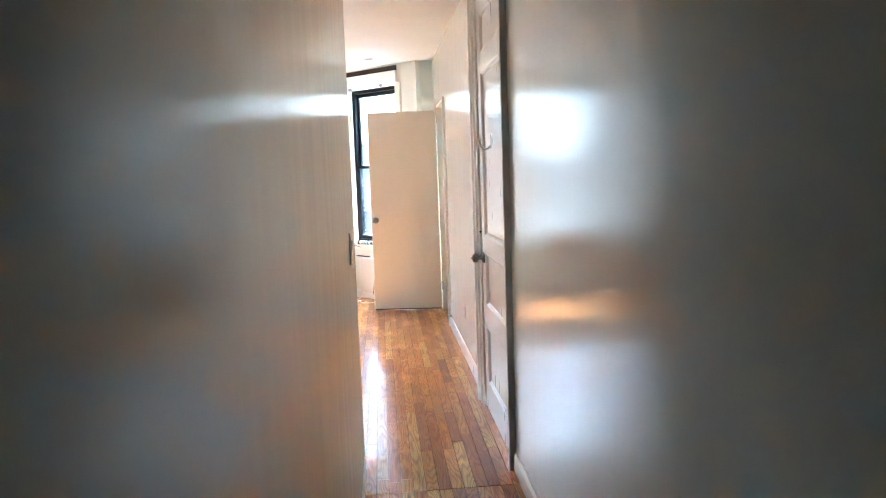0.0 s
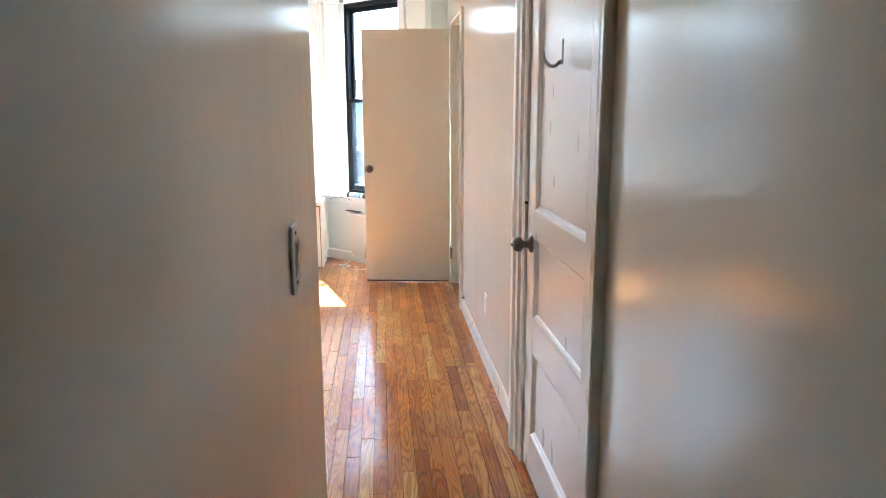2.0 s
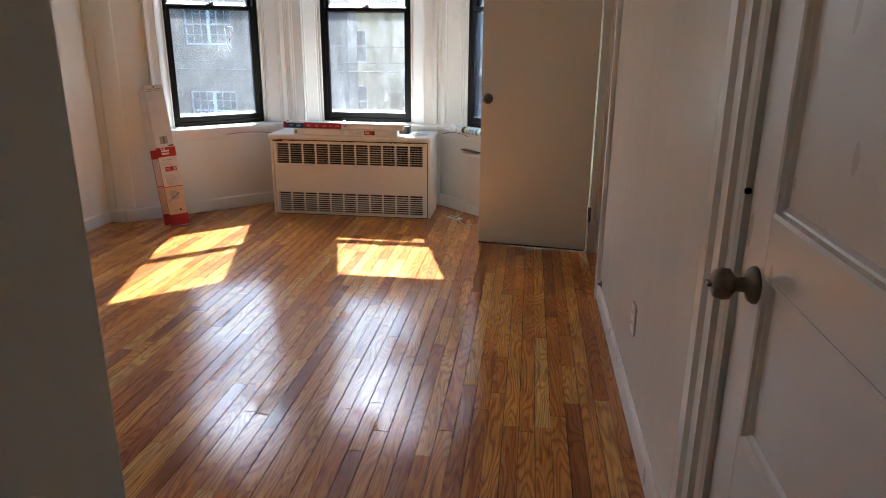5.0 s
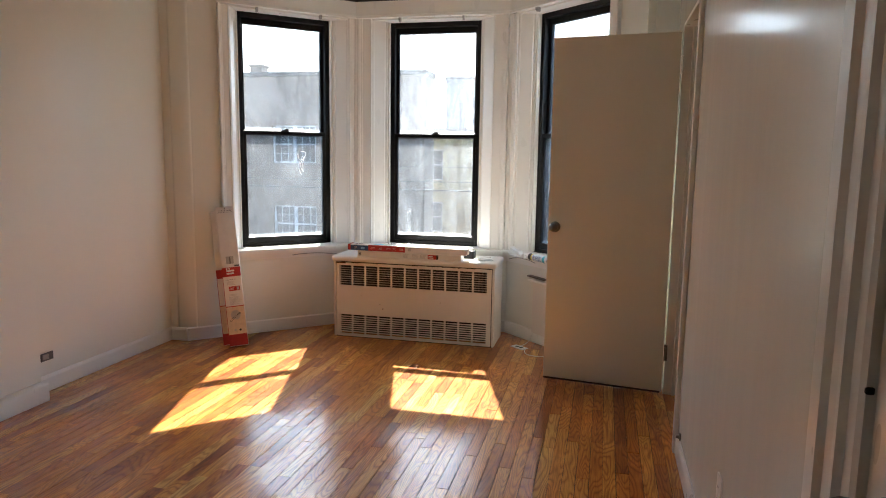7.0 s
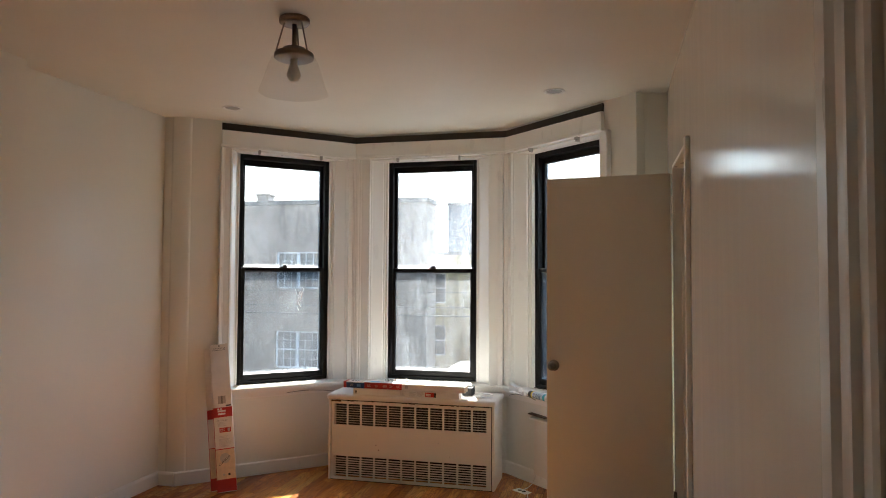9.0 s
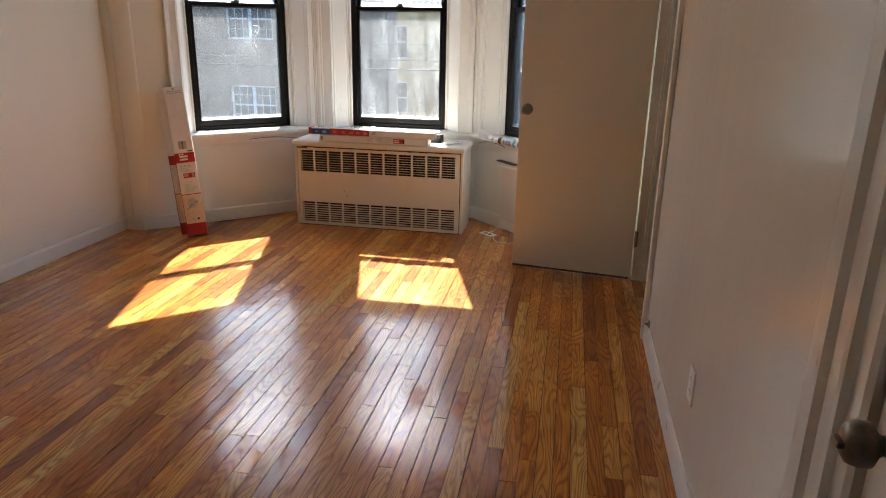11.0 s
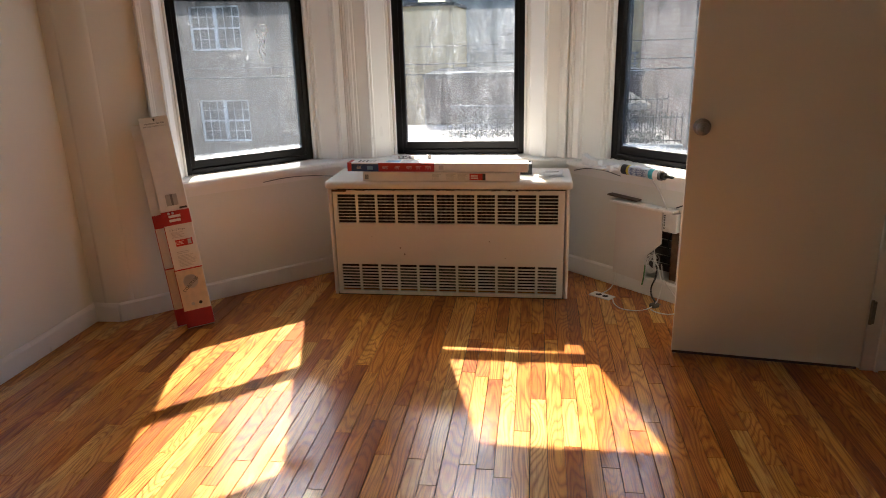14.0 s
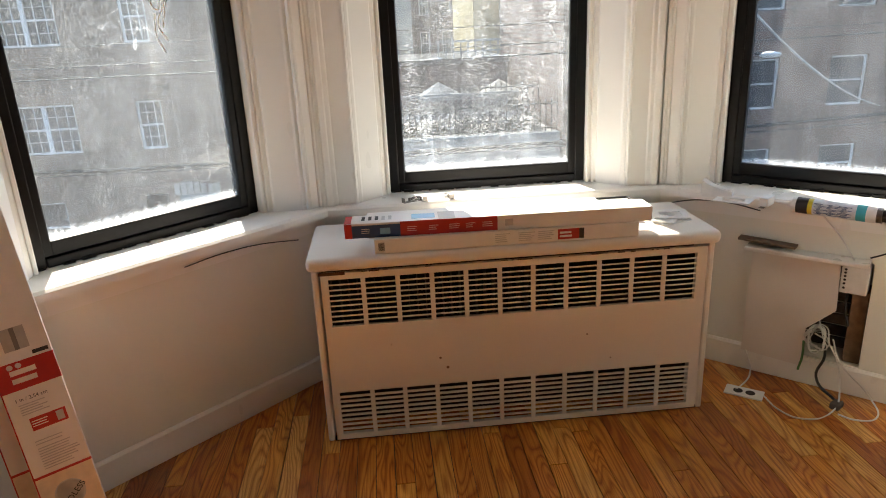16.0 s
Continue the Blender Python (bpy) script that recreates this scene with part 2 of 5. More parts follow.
DUST = dust_film()


# ---- mesh helpers ----
def finish(bm, name, material, parent=None, label="", smooth=False):
    bmesh.ops.recalc_face_normals(bm, faces=bm.faces)
    me = bpy.data.meshes.new(name)
    if smooth:
        for f in bm.faces:
            f.smooth = True
    bm.to_mesh(me)
    bm.free()
    for mt in material if isinstance(material, (list, tuple)) else [material]:
        me.materials.append(mt)
    ob = new(name, me)
    if parent is not None:
        ob.parent = parent
    if label:
        ob["label"] = label
    return ob


def part(name, bm, material, parent, label="", smooth=False):
    return finish(bm, name, material, parent, label, smooth)


def box(bm, x0, x1, y0, y1, z0, z1, bevel=0.0, m=None, seg=2):
    r = bmesh.ops.create_cube(bm, size=1.0)
    vs = r["verts"]
    bmesh.ops.scale(bm, vec=(x1 - x0, y1 - y0, z1 - z0), verts=vs)
    bmesh.ops.translate(bm, vec=((x0 + x1) / 2, (y0 + y1) / 2, (z0 + z1) / 2), verts=vs)
    if bevel > 0:
        es = list({e for v in vs for e in v.link_edges})
        r2 = bmesh.ops.bevel(bm, geom=es, offset=bevel, segments=seg, affect="EDGES", profile=0.5)
        vs = list({v for f in r2["faces"] for v in f.verts} | {v for v in vs if v.is_valid})
        todo, seen = list(vs), set(vs)
        while todo:
            v = todo.pop()
            for e in v.link_edges:
                o = e.other_vert(v)
                if o not in seen:
                    seen.add(o); todo.append(o)
        vs = list(seen)
    if m is not None:
        bmesh.ops.transform(bm, matrix=m, verts=vs)
    return vs


def cyl(bm, r0, r1, length, m, seg=20, caps=True):
    """A tapered cylinder along local z from 0 to length."""
    r = bmesh.ops.create_cone(bm, cap_ends=caps, segments=seg, radius1=r0, radius2=r1, depth=length)
    bmesh.ops.transform(bm, matrix=m @ Matrix.Translation((0, 0, length / 2)), verts=r["verts"])
    return r["verts"]


def lathe(bm, profile, m, seg=28):
    """Turns (radius, height) pairs round local z."""
    rings = []
    for r, h in profile:
        rings.append([bm.verts.new(m @ Vector((r * math.cos(2 * math.pi * k / seg), r * math.sin(2 * math.pi * k / seg), h))) for k in range(seg)])
    for a, c in zip(rings, rings[1:]):
        for k in range(seg):
            bm.faces.new((a[k], a[(k + 1) % seg], c[(k + 1) % seg], c[k]))
    for ring in (rings[0], rings[-1]):
        if (ring[0].co - ring[seg // 2].co).length > 1e-4:
            bm.faces.new(ring)


def extrude_profile(bm, profile, start, end, side, up):
    """Sweeps a closed (across, height) profile straight from start to end."""
    a = [bm.verts.new(Vector(start) + Vector(side) * u + Vector(up) * w) for u, w in profile]
    c = [bm.verts.new(Vector(end) + Vector(side) * u + Vector(up) * w) for u, w in profile]
    n = len(a)
    for k in range(n):
        bm.faces.new((a[k], a[(k + 1) % n], c[(k + 1) % n], c[k]))
    bm.faces.new(a); bm.faces.new(list(reversed(c)))


def tube(name, points, radius, material, parent=None, label=""):
    cu = bpy.data.curves.new(name, "CURVE")
    cu.dimensions, cu.bevel_depth, cu.bevel_resolution, cu.resolution_u = "3D", radius, 2, 6
    sp = cu.splines.new("BEZIER")
    sp.bezier_points.add(len(points) - 1)
    for p, co in zip(sp.bezier_points, points):
        p.co = co
        p.handle_left_type = p.handle_right_type = "AUTO"
    cu.materials.append(material)
    tmp = bpy.data.objects.new(name, cu)
    me = bpy.data.meshes.new_from_object(tmp)
    bpy.data.objects.remove(tmp)
    ob = new(name, me)
    if parent is not None:
        ob.parent = parent
    if label:
        ob["label"] = label
    return ob


def structure(ob, label="", category=""):
    return tagged(ob, label, category, "", "structure")


def thing(name, loc, label, category, group=""):
    e = new(name)
    e.location = loc
    e.empty_display_size = 0.05
    return tagged(e, label, category, group)


# ---- plan ----
H_CEIL = 2.65
CORR_W, CORR_E = -0.745, -0.02
CORR_END, NEAR_Y = 4.14, -1.2
EAST = 0.0
DOOR2 = (4.06, 4.92)
CLOSET = (7.22, 8.04)
END_Y = 8.27
A, B = Vector((-3.36, 8.27)), Vector((-2.375, 9.20))
C, D = Vector((-1.123, 9.20)), Vector((-0.187, 8.316))
WEST_NEAR, WEST_FAR, STEP_Y = -3.39, -3.495, 6.95
SILL, HEAD = 0.665, 2.44


def wall_boxes(name, boxes, material=WALL, label="cream painted plaster wall with a slight sheen"):
    bm = bmesh.new()
    for b in boxes:
        box(bm, *b)
    return structure(finish(bm, name, material), label, "wall")


T = 0.14
wall_boxes("wall_corridor_west", [(CORR_W - T, CORR_W, NEAR_Y, CORR_END, 0, H_CEIL)])
wall_boxes("wall_corridor_east", [(CORR_E, T, NEAR_Y, DOOR2[0] - 0.02, 0, H_CEIL)])
wall_boxes("wall_corridor_south", [(CORR_W - T, T, NEAR_Y - T, NEAR_Y, 0, H_CEIL)])
wall_boxes("wall_east", [
    (EAST, T, DOOR2[1] + 0.02, CLOSET[0], 0, H_CEIL), (EAST, T, CLOSET[0], CLOSET[1], 2.14, H_CEIL),
    (EAST, T + 0.06, CLOSET[1], 8.372, 0, H_CEIL), (EAST, T, DOOR2[0] - 0.02, DOOR2[1] + 0.02, 2.46, H_CEIL)])
wall_boxes("wall_closet", [(T, 1.0, CLOSET[0] - 0.3, CLOSET[0] - 0.2, 0, H_CEIL), (1.0, 1.1, CLOSET[0] - 0.3, 8.5, 0, H_CEIL), (T + 0.06, 1.0, 8.3, 8.4, 0, H_CEIL)])
wall_boxes("wall_south", [(WEST_NEAR - 0.3, CORR_W - T, CORR_END - T, CORR_END, 0, H_CEIL)])
wall_boxes("wall_west", [(WEST_NEAR - 0.3, WEST_NEAR, CORR_END, STEP_Y, 0, H_CEIL), (WEST_FAR - 0.18, WEST_FAR, STEP_Y, END_Y + 0.25, 0, H_CEIL)])
ROUND = 0.075
wall_boxes("wall_north_west", [(WEST_FAR, A.x - ROUND, END_Y, END_Y + 0.25, 0, H_CEIL)])
bm = bmesh.new()
_p0, _p1 = A - Vector((ROUND, 0)), A + (B - A).normalized() * ROUND
_arc = [_p0.lerp(A, k / 8).lerp(A.lerp(_p1, k / 8), k / 8) for k in range(9)]
_ring = [[bm.verts.new((q.x, q.y, z)) for q in _arc + [Vector((_p1.x - 0.12, _p1.y + 0.12)), Vector((_p0.x, _p0.y + 0.15))]] for z in (0, H_CEIL)]
for k in range(11):
    _f = bm.faces.new((_ring[0][k], _ring[0][(k + 1) % 11], _ring[1][(k + 1) % 11], _ring[1][k]))
    _f.smooth = k < 8
structure(finish(bm, "wall_round_corner", WALL), "cream painted rounded plaster corner", "wall")
wall_boxes("wall_north_east", [(D.x - 0.03, EAST + 0.2, 8.37, 8.5, 0, H_CEIL)])

bm = bmesh.new()
box(bm, -3.7, 1.2, NEAR_Y - 0.2, 8.27, H_CEIL, H_CEIL + 0.2)
rim = [(-3.6, 8.27), (-3.5, 8.4), (-2.44, 9.40), (-1.06, 9.40), (-0.16, 8.62), (0.2, 8.62), (0.2, 8.27)]
lower, upper = [[bm.verts.new((px, py, z)) for px, py in rim] for z in (H_CEIL, H_CEIL + 0.2)]
bm.faces.new(lower), bm.faces.new(upper[::-1])
for k in range(7):
    bm.faces.new((lower[k], lower[(k + 1) % 7], upper[(k + 1) % 7], upper[k]))
structure(finish(bm, "ceiling", CEIL), "warm white painted flat ceiling", "ceiling")


# ---- bay windows ----
def facet(p, q):
    """Local frame of a bay wall: x along it, y outwards, z up."""
    u = (q - p).normalized()
    m = Matrix.Identity(4)
    m.col[0] = (u.x, u.y, 0, 0)
    m.col[1] = (-u.y, u.x, 0, 0)
    m.col[3] = (p.x, p.y, 0, 1)
    return m, (q - p).length


FACETS = [(A, B, 0.442, 1.172), (B, C, 0.248, 0.996), (C, D, 0.183, 0.908)]


def casing_profile(width):
    """Moulded casing: across, proud."""
    w = width
    return [(0, 0), (0, 0.014), (0.006, 0.018), (0.014, 0.015), (w * 0.62, 0.016), (w * 0.66, 0.022), (w * 0.76, 0.024),
            (w * 0.8, 0.03), (w * 0.93, 0.034), (w, 0.028), (w, 0)]


def bay_window(k, p, q, w0, w1):
    m, length = facet(p, q)
    th = 0.205
    inner, outer = 0.112, 0.08
    left, right = (outer if k == 1 else inner), (outer if k == 3 else inner)
    hole = (w0 - left - 0.008, w1 + right + 0.008, SILL - 0.03, HEAD + 0.012)
    bm = bmesh.new()
    start = ROUND if k == 1 else 0.0
    low = [(start, length, 0, th, 0, hole[2])]
    if k == 3:
        low = [(0, RECESS[0], 0, th, 0, hole[2]), (RECESS[1], length, 0, th, 0, hole[2]), (RECESS[0], RECESS[1], 0, th, 0, RECESS[2]),
               (RECESS[0], RECESS[1], 0, th, RECESS[3], hole[2]), (RECESS[0], RECESS[1], 0.13, th, RECESS[2], RECESS[3])]
    for b in low + [(start, hole[0], 0, th, hole[2], H_CEIL), (hole[1], length, 0, th, hole[2], H_CEIL), (hole[0], hole[1], 0, th, hole[3], H_CEIL)]:
        box(bm, *b)
    bmesh.ops.transform(bm, matrix=m, verts=bm.verts)
    structure(finish(bm, f"wall_bay_{k}", WALL), "cream painted bay wall below and around a window", "wall")

    win = thing(f"window_{k}", m.translation, "black painted double-hung sash window in deep white reveal", "window")
    win.matrix_world = m
    tagged(win, kind="structure")
    # white reveal lining with stop beads
    bm = bmesh.new()
    dep = 0.125
    for x, sd, splay in ((w0, -1, left), (w1, 1, right)):
        prof = [(0, dep - 0.028), (0.016, dep - 0.03), (0.018, dep - 0.04), (0.030, dep - 0.045), (0.032, dep - 0.055), (splay - 0.012, 0.012), (splay - 0.008, 0.004), (splay, 0.0), (splay + 0.008, 0.0), (splay + 0.008, 0.2), (0, 0.2)]
        extrude_profile(bm, prof, (x, 0, SILL), (x, 0, HEAD), (sd, 0, 0), (0, 1, 0))
    box(bm, w0 - left, w1 + right, 0.0, 0.2, HEAD, HEAD + 0.012, 0)
    for x0, x1 in ((w0 - 0.012, w0 + 0.002), (w1 - 0.002, w1 + 0.012)):
        box(bm, x0, x1, dep - 0.034, dep - 0.006, SILL, HEAD, 0.004)
    part("reveal", bm, TRIM, win, "white painted window reveal with beads")
    # black outer frame
    f = 0.036
    bm = bmesh.new()
    box(bm, w0, w0 + f, dep, dep + 0.09, SILL, HEAD, 0.004)
    box(bm, w1 - f, w1, dep, dep + 0.09, SILL, HEAD, 0.004)
    box(bm, w0 + f, w1 - f, dep, dep + 0.09, HEAD - f, HEAD, 0.004)
    box(bm, w0 + f, w1 - f, dep - 0.004, dep + 0.1, SILL + 0.001, SILL + 0.028, 0.004)
    part("window_frame", bm, BLACK, win)
    mid = 1.53

    def sash(name, z0, z1, y0, bottom, top, seed):
        a0, a1, st = w0 + f - 0.006, w1 - f + 0.006, 0.03
        bm = bmesh.new()
        box(bm, a0, a0 + st, y0, y0 + 0.035, z0, z1, 0.005)
        box(bm, a1 - st, a1, y0, y0 + 0.035, z0, z1, 0.005)
        box(bm, a0 + st - 0.004, a1 - st + 0.004, y0 + 0.001, y0 + 0.034, z0, z0 + bottom, 0.005)
        box(bm, a0 + st - 0.004, a1 - st + 0.004, y0 + 0.001, y0 + 0.034, z1 - top, z1, 0.005)
        s = part(name, bm, BLACK, win)
        bm = bmesh.new()
        box(bm, a0 + st - 0.008, a1 - st + 0.008, y0 + 0.015, y0 + 0.019, z0 + bottom - 0.008, z1 - top + 0.008)
        g = part("pane", bm, glass_pane(f"dirty_glass_{k}{name[0]}", (0.05 if name[0] == "l" else 0.11) if k == 2 else 0.075, ((0.6, 1, 2.6) if name[0] == "l" else (2.2, 1, 0.3)) if k == 2 else (2.0, 1, 0.45), seed, (0.57, 0.60, 0.61) if name[0] == "l" else (0.70, 0.73, 0.74), base=z0 + bottom, grime=(0.25 if name[0] == "l" else 0.24) if k == 2 else 0.06), s, "dusty streaked window glass")
        g.visible_shadow = False
        bm = bmesh.new()
        box(bm, a0 + st - 0.003, a1 - st + 0.003, y0 + 0.0095, y0 + 0.0105, z0 + bottom - 0.003, z1 - top + 0.003)
        part("dust_film", bm, DUST, s, "uneven film of dried dust on the glass")
        return s

    sash("lower_sash", SILL + 0.028, mid + 0.035, dep + 0.006, 0.045, 0.032, k * 3.1)
    sash("upper_sash", mid - 0.002, HEAD - f, dep + 0.046, 0.04, 0.045, k * 5.7)
    bm = bmesh.new()
    c = (w0 + w1) / 2
    box(bm, c - 0.03, c + 0.03, dep + 0.004, dep + 0.03, mid + 0.035, mid + 0.045, 0.003)
    box(bm, c - 0.008, c + 0.026, dep + 0.0, dep + 0.02, mid + 0.045, mid + 0.055, 0.003)
    part("sash_lock", bm, BLACK, win)
    if k == 1:
        for pts in (((0.905, 1.39), (0.93, 1.34), (0.945, 1.37), (0.925, 1.30), (0.95, 1.25)), ((0.93, 1.41), (0.97, 1.40), (0.955, 1.35), (0.94, 1.29)), ((0.92, 1.33), (0.915, 1.27), (0.935, 1.22))):
            tube("paint_scribble", [(px, dep + 0.013, pz) for px, pz in pts], 0.002, TRIM, win, "white paint smeared on the glass")
    # moulded side casings
    zc0, zc1 = SILL + 0.002, HEAD + 0.01
    for side, x in ((-1, w0 - left - 0.002), (1, w1 + right + 0.002)):
        wd = 0.118 if k == 2 else (0.066 if (k == 1) == (side == 1) else 0.085)
        bm = bmesh.new()
        extrude_profile(bm, casing_profile(wd), (x, 0, zc0), (x, 0, zc1), (side, 0, 0), (0, -1, 0))
        part("casing", bm, TRIM, win)
    # smeared black paint and putty along the bottom rail
    rs = random.Random(40 + k)
    bm = bmesh.new()
    x = w0 + 0.005
    while x < w1 - 0.03:
        w = rs.uniform(0.008, 0.05)
        box(bm, x, min(w1, x + w), dep - 0.004 - rs.uniform(0.001, 0.012), dep + 0.002, SILL - 0.001, SILL + rs.uniform(0.002, 0.010), 0.0008, None, 1)
        x += w + rs.uniform(0.0, 0.05)
    tagged(part("paint_smear", bm, BLACK, win), kind="stuff")
    # curtain hooks under the head board
    for x in (w0 + 0.12, w1 - 0.12):
        bm = bmesh.new()
        box(bm, x - 0.008, x + 0.008, -0.03, 0.0, HEAD - 0.02, HEAD + 0.012, 0.003)
        cyl(bm, 0.006, 0.006, 0.02, Matrix.Translation((x, -0.036, HEAD - 0.012)), 10)
        part("bracket", bm, CHROME, win, "small metal curtain bracket")


RECESS = (0.37, 0.715, 0.105, 0.475)
CHROME = plain("satin_metal", (0.42, 0.40, 0.38), 0.3, 1.0, 0.1, 60, 0.1)
for n, (p, q, w0, w1) in enumerate(FACETS):
    bay_window(n + 1, p, q, w0, w1)


def inset_line(d):
    """The bay's line moved into the room by d."""
    pts = [A, B, C, D]
    segs = []
    for p, q in zip(pts, pts[1:]):
        u = (q - p).normalized()
        n_in = Vector((u.y, -u.x))
        segs.append((p + n_in * d, u))
    res = [segs[0][0]]
    for (p, u), (q, v) in zip(segs, segs[1:]):
        den = u.x * v.y - u.y * v.x
        t = ((q.x - p.x) * v.y - (q.y - p.y) * v.x) / den
        res.append(p + u * t)
    u = segs[2][1]
    res.append(D + Vector((u.y, -u.x)) * d)
    return res


def bay_board(name, d0, d1, z0, z1, material, s0=0.0, s1=1.0, edge=0.0):
    """A board that follows the bay between two distances from its walls."""
    bm = bmesh.new()
    a, c = inset_line(d0), inset_line(d1)
    for line in (a, c):
        first, last = line[0].lerp(line[1], s0), line[3].lerp(line[2], 1 - s1)
        line[0], line[3] = first, last
    loop = [(d, z) for d, z in ((a, z0), (c, z0), (c, z1 - edge), (c, z1), (a, z1))]
    rings = []
    for k in range(4):
        ring = [bm.verts.new((ln[k].x, ln[k].y, z)) for ln, z in loop]
        if edge:
            v = ring[3]
            v.co = v.co + (ring[4].co - v.co).normalized() * edge
        rings.append(ring)
    for r, s in zip(rings, rings[1:]):
        for i in range(5):
            j = (i + 1) % 5
            if (r[i].co - r[j].co).length > 1e-6:
                bm.faces.new((r[i], r[j], s[j], s[i]))
    bmesh.ops.remove_doubles(bm, verts=bm.verts, dist=1e-5)
    for r in (rings[0], rings[-1]):
        vs = [v for v in r if v.is_valid]
        try:
            bm.faces.new(vs)
        except ValueError:
            pass
    return structure(finish(bm, name, material), "", "trim")


S_TRIM = 0.21
bay_board("trim_head_board", -0.004, 0.03, HEAD + 0.012, 2.58, TRIM, S_TRIM, 1 - S_TRIM, 0.004)
bay_board("trim_head_ledge", 0.03, 0.045, HEAD + 0.012, HEAD + 0.03, TRIM, S_TRIM - 0.01, 1 - S_TRIM + 0.01, 0.004)
# strip painted dark in place of a shadowed recess below the ceiling
bay_board("trim_shadow_gap", -0.004, 0.012, 2.581, 2.635, DARKGAP, S_TRIM, 1 - S_TRIM)
bay_board("window_stool", -0.135, 0.055, SILL - 0.03, SILL, TRIM, S_TRIM - 0.02, 1 - S_TRIM + 0.02, 0.008)
bay_board("window_apron", -0.003, 0.014, SILL - 0.085, SILL - 0.03, TRIM, S_TRIM, 1 - S_TRIM, 0.004)
bay_board("baseboard_bay", -0.003, 0.014, 0.004, 0.1, TRIM, 0.0, 1.0, 0.008)


def baseboard(name, p, q, side, h=0.1, t=0.014):
    """From p to q on the floor; side points into the room."""
    bm = bmesh.new()
    prof = [(-0.003, 0.004), (t, 0.004), (t, h - 0.018), (t - 0.004, h - 0.008), (t * 0.4, h), (-0.003, h)]
    extrude_profile(bm, prof, (*p, 0), (*q, 0), (*side, 0), (0, 0, 1))
    return structure(finish(bm, name, TRIM), "white painted baseboard", "baseboard")


baseboard("baseboard_west_far", (WEST_FAR, STEP_Y), (WEST_FAR, END_Y), (1, 0))
baseboard("baseboard_west_near", (WEST_NEAR, CORR_END), (WEST_NEAR, STEP_Y + 0.02), (1, 0), 0.115, 0.03)
baseboard("baseboard_north_west", (WEST_FAR, END_Y), (A.x, END_Y), (0, -1))
baseboard("baseboard_east", (EAST, DOOR2[1] + 0.172), (EAST, CLOSET[0] - 0.03), (-1, 0))
baseboard("baseboard_corridor_east", (CORR_E, NEAR_Y), (CORR_E, DOOR2[0] - 0.1), (-1, 0))
baseboard("baseboard_corridor_west", (CORR_W, NEAR_Y), (CORR_W, CORR_END), (1, 0), 0.085, 0.004)
baseboard("baseboard_south", (WEST_NEAR, CORR_END), (CORR_W, CORR_END), (0, 1))

bm = bmesh.new()
box(bm, -3.9, 1.2, NEAR_Y - 0.2, 9.6, -0.25, -0.012)
FLOOR = structure(finish(bm, "floor", SUBFLOOR), "varnished oak strip floor with a glossy uneven finish", "floor")


# ---- doors ----
STEEL = plain("tarnished_steel", (0.21, 0.195, 0.18), 0.32, 1.0, 0.25, 80, 0.15)
GLOSSDOOR = paint("glossy_door_paint", (0.82, 0.78, 0.735), 0.3, 0.04, 0.25, 16.0, (1, 1, 0.4), 0.003)
WHITEPL = plain("white_plastic", (0.80, 0.79, 0.76), 0.35, 0, 0.05, 40, 0.05)
# near-black: shade of holes and gaps as a colour, and one dark street door
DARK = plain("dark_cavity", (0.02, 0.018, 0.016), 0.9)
IRON = plain("black_iron", (0.02, 0.02, 0.021), 0.55)


def door_knob(parent, m, r=0.027):
    """Round knob on a rose, pointing along local z."""
    bm = bmesh.new()
    lathe(bm, [(0.001, 0.0), (0.033, 0.0), (0.033, 0.004), (0.028, 0.011), (0.014, 0.016), (0.012, 0.03), (0.016, 0.036), (r, 0.044), (r + 0.001, 0.056), (r - 0.003, 0.068), (r * 0.55, 0.073), (0.001, 0.074)], m)
    k = part("knob", bm, STEEL, parent, "tarnished metal door knob", True)
    bm = bmesh.new()
    box(bm, -0.004, 0.004, -0.011, 0.011, 0.072, 0.082, 0.002, m)
    part("thumb_turn", bm, STEEL, k)
    return k


def hinge(parent, x, y, z, mat=None):
    bm = bmesh.new()
    cyl(bm, 0.006, 0.006, 0.1, Matrix.Translation((x, y, z - 0.05)), 12)
    box(bm, x - 0.014, x, y + 0.001, y + 0.004, z - 0.047, z + 0.047, 0.001)
    for dz in (-0.03, 0.0, 0.03):
        cyl(bm, 0.004, 0.004, 0.003, Matrix.Translation((x - 0.009, y, z + dz)) @ pose(0, 0, 0, 90), 8)
    return part("hinge", bm, mat or TRIM, parent, "bare tarnished butt hinge" if mat else "painted-over butt hinge")


# panelled door of the corridor, shut
d1 = thing("door_1", (-0.018, DOOR2[0], 0.0), "shut white glossy panelled door with tarnished knob", "door")
tagged(d1, kind="structure")
dw = DOOR2[1] - DOOR2[0]
PANELS = [(0.18, 0.52), (0.655, 0.965), (1.065, 2.0), (2.11, 2.32)]
bm = bmesh.new()
x0, x1 = 0.0, 0.035
box(bm, x0, x1, 0.004, 0.11, 0.01, 2.42, 0.002)
box(bm, x0, x1, dw - 0.115, dw - 0.004, 0.01, 2.42, 0.002)
zs = [0.01] + [z for p in PANELS for z in p] + [2.42]
for za, zb in zip(zs[0::2], zs[1::2]):
    box(bm, x0 + 0.0005, x1, 0.109, dw - 0.114, za, zb, 0.0015)
part("door_frame", bm, GLOSSDOOR, d1)
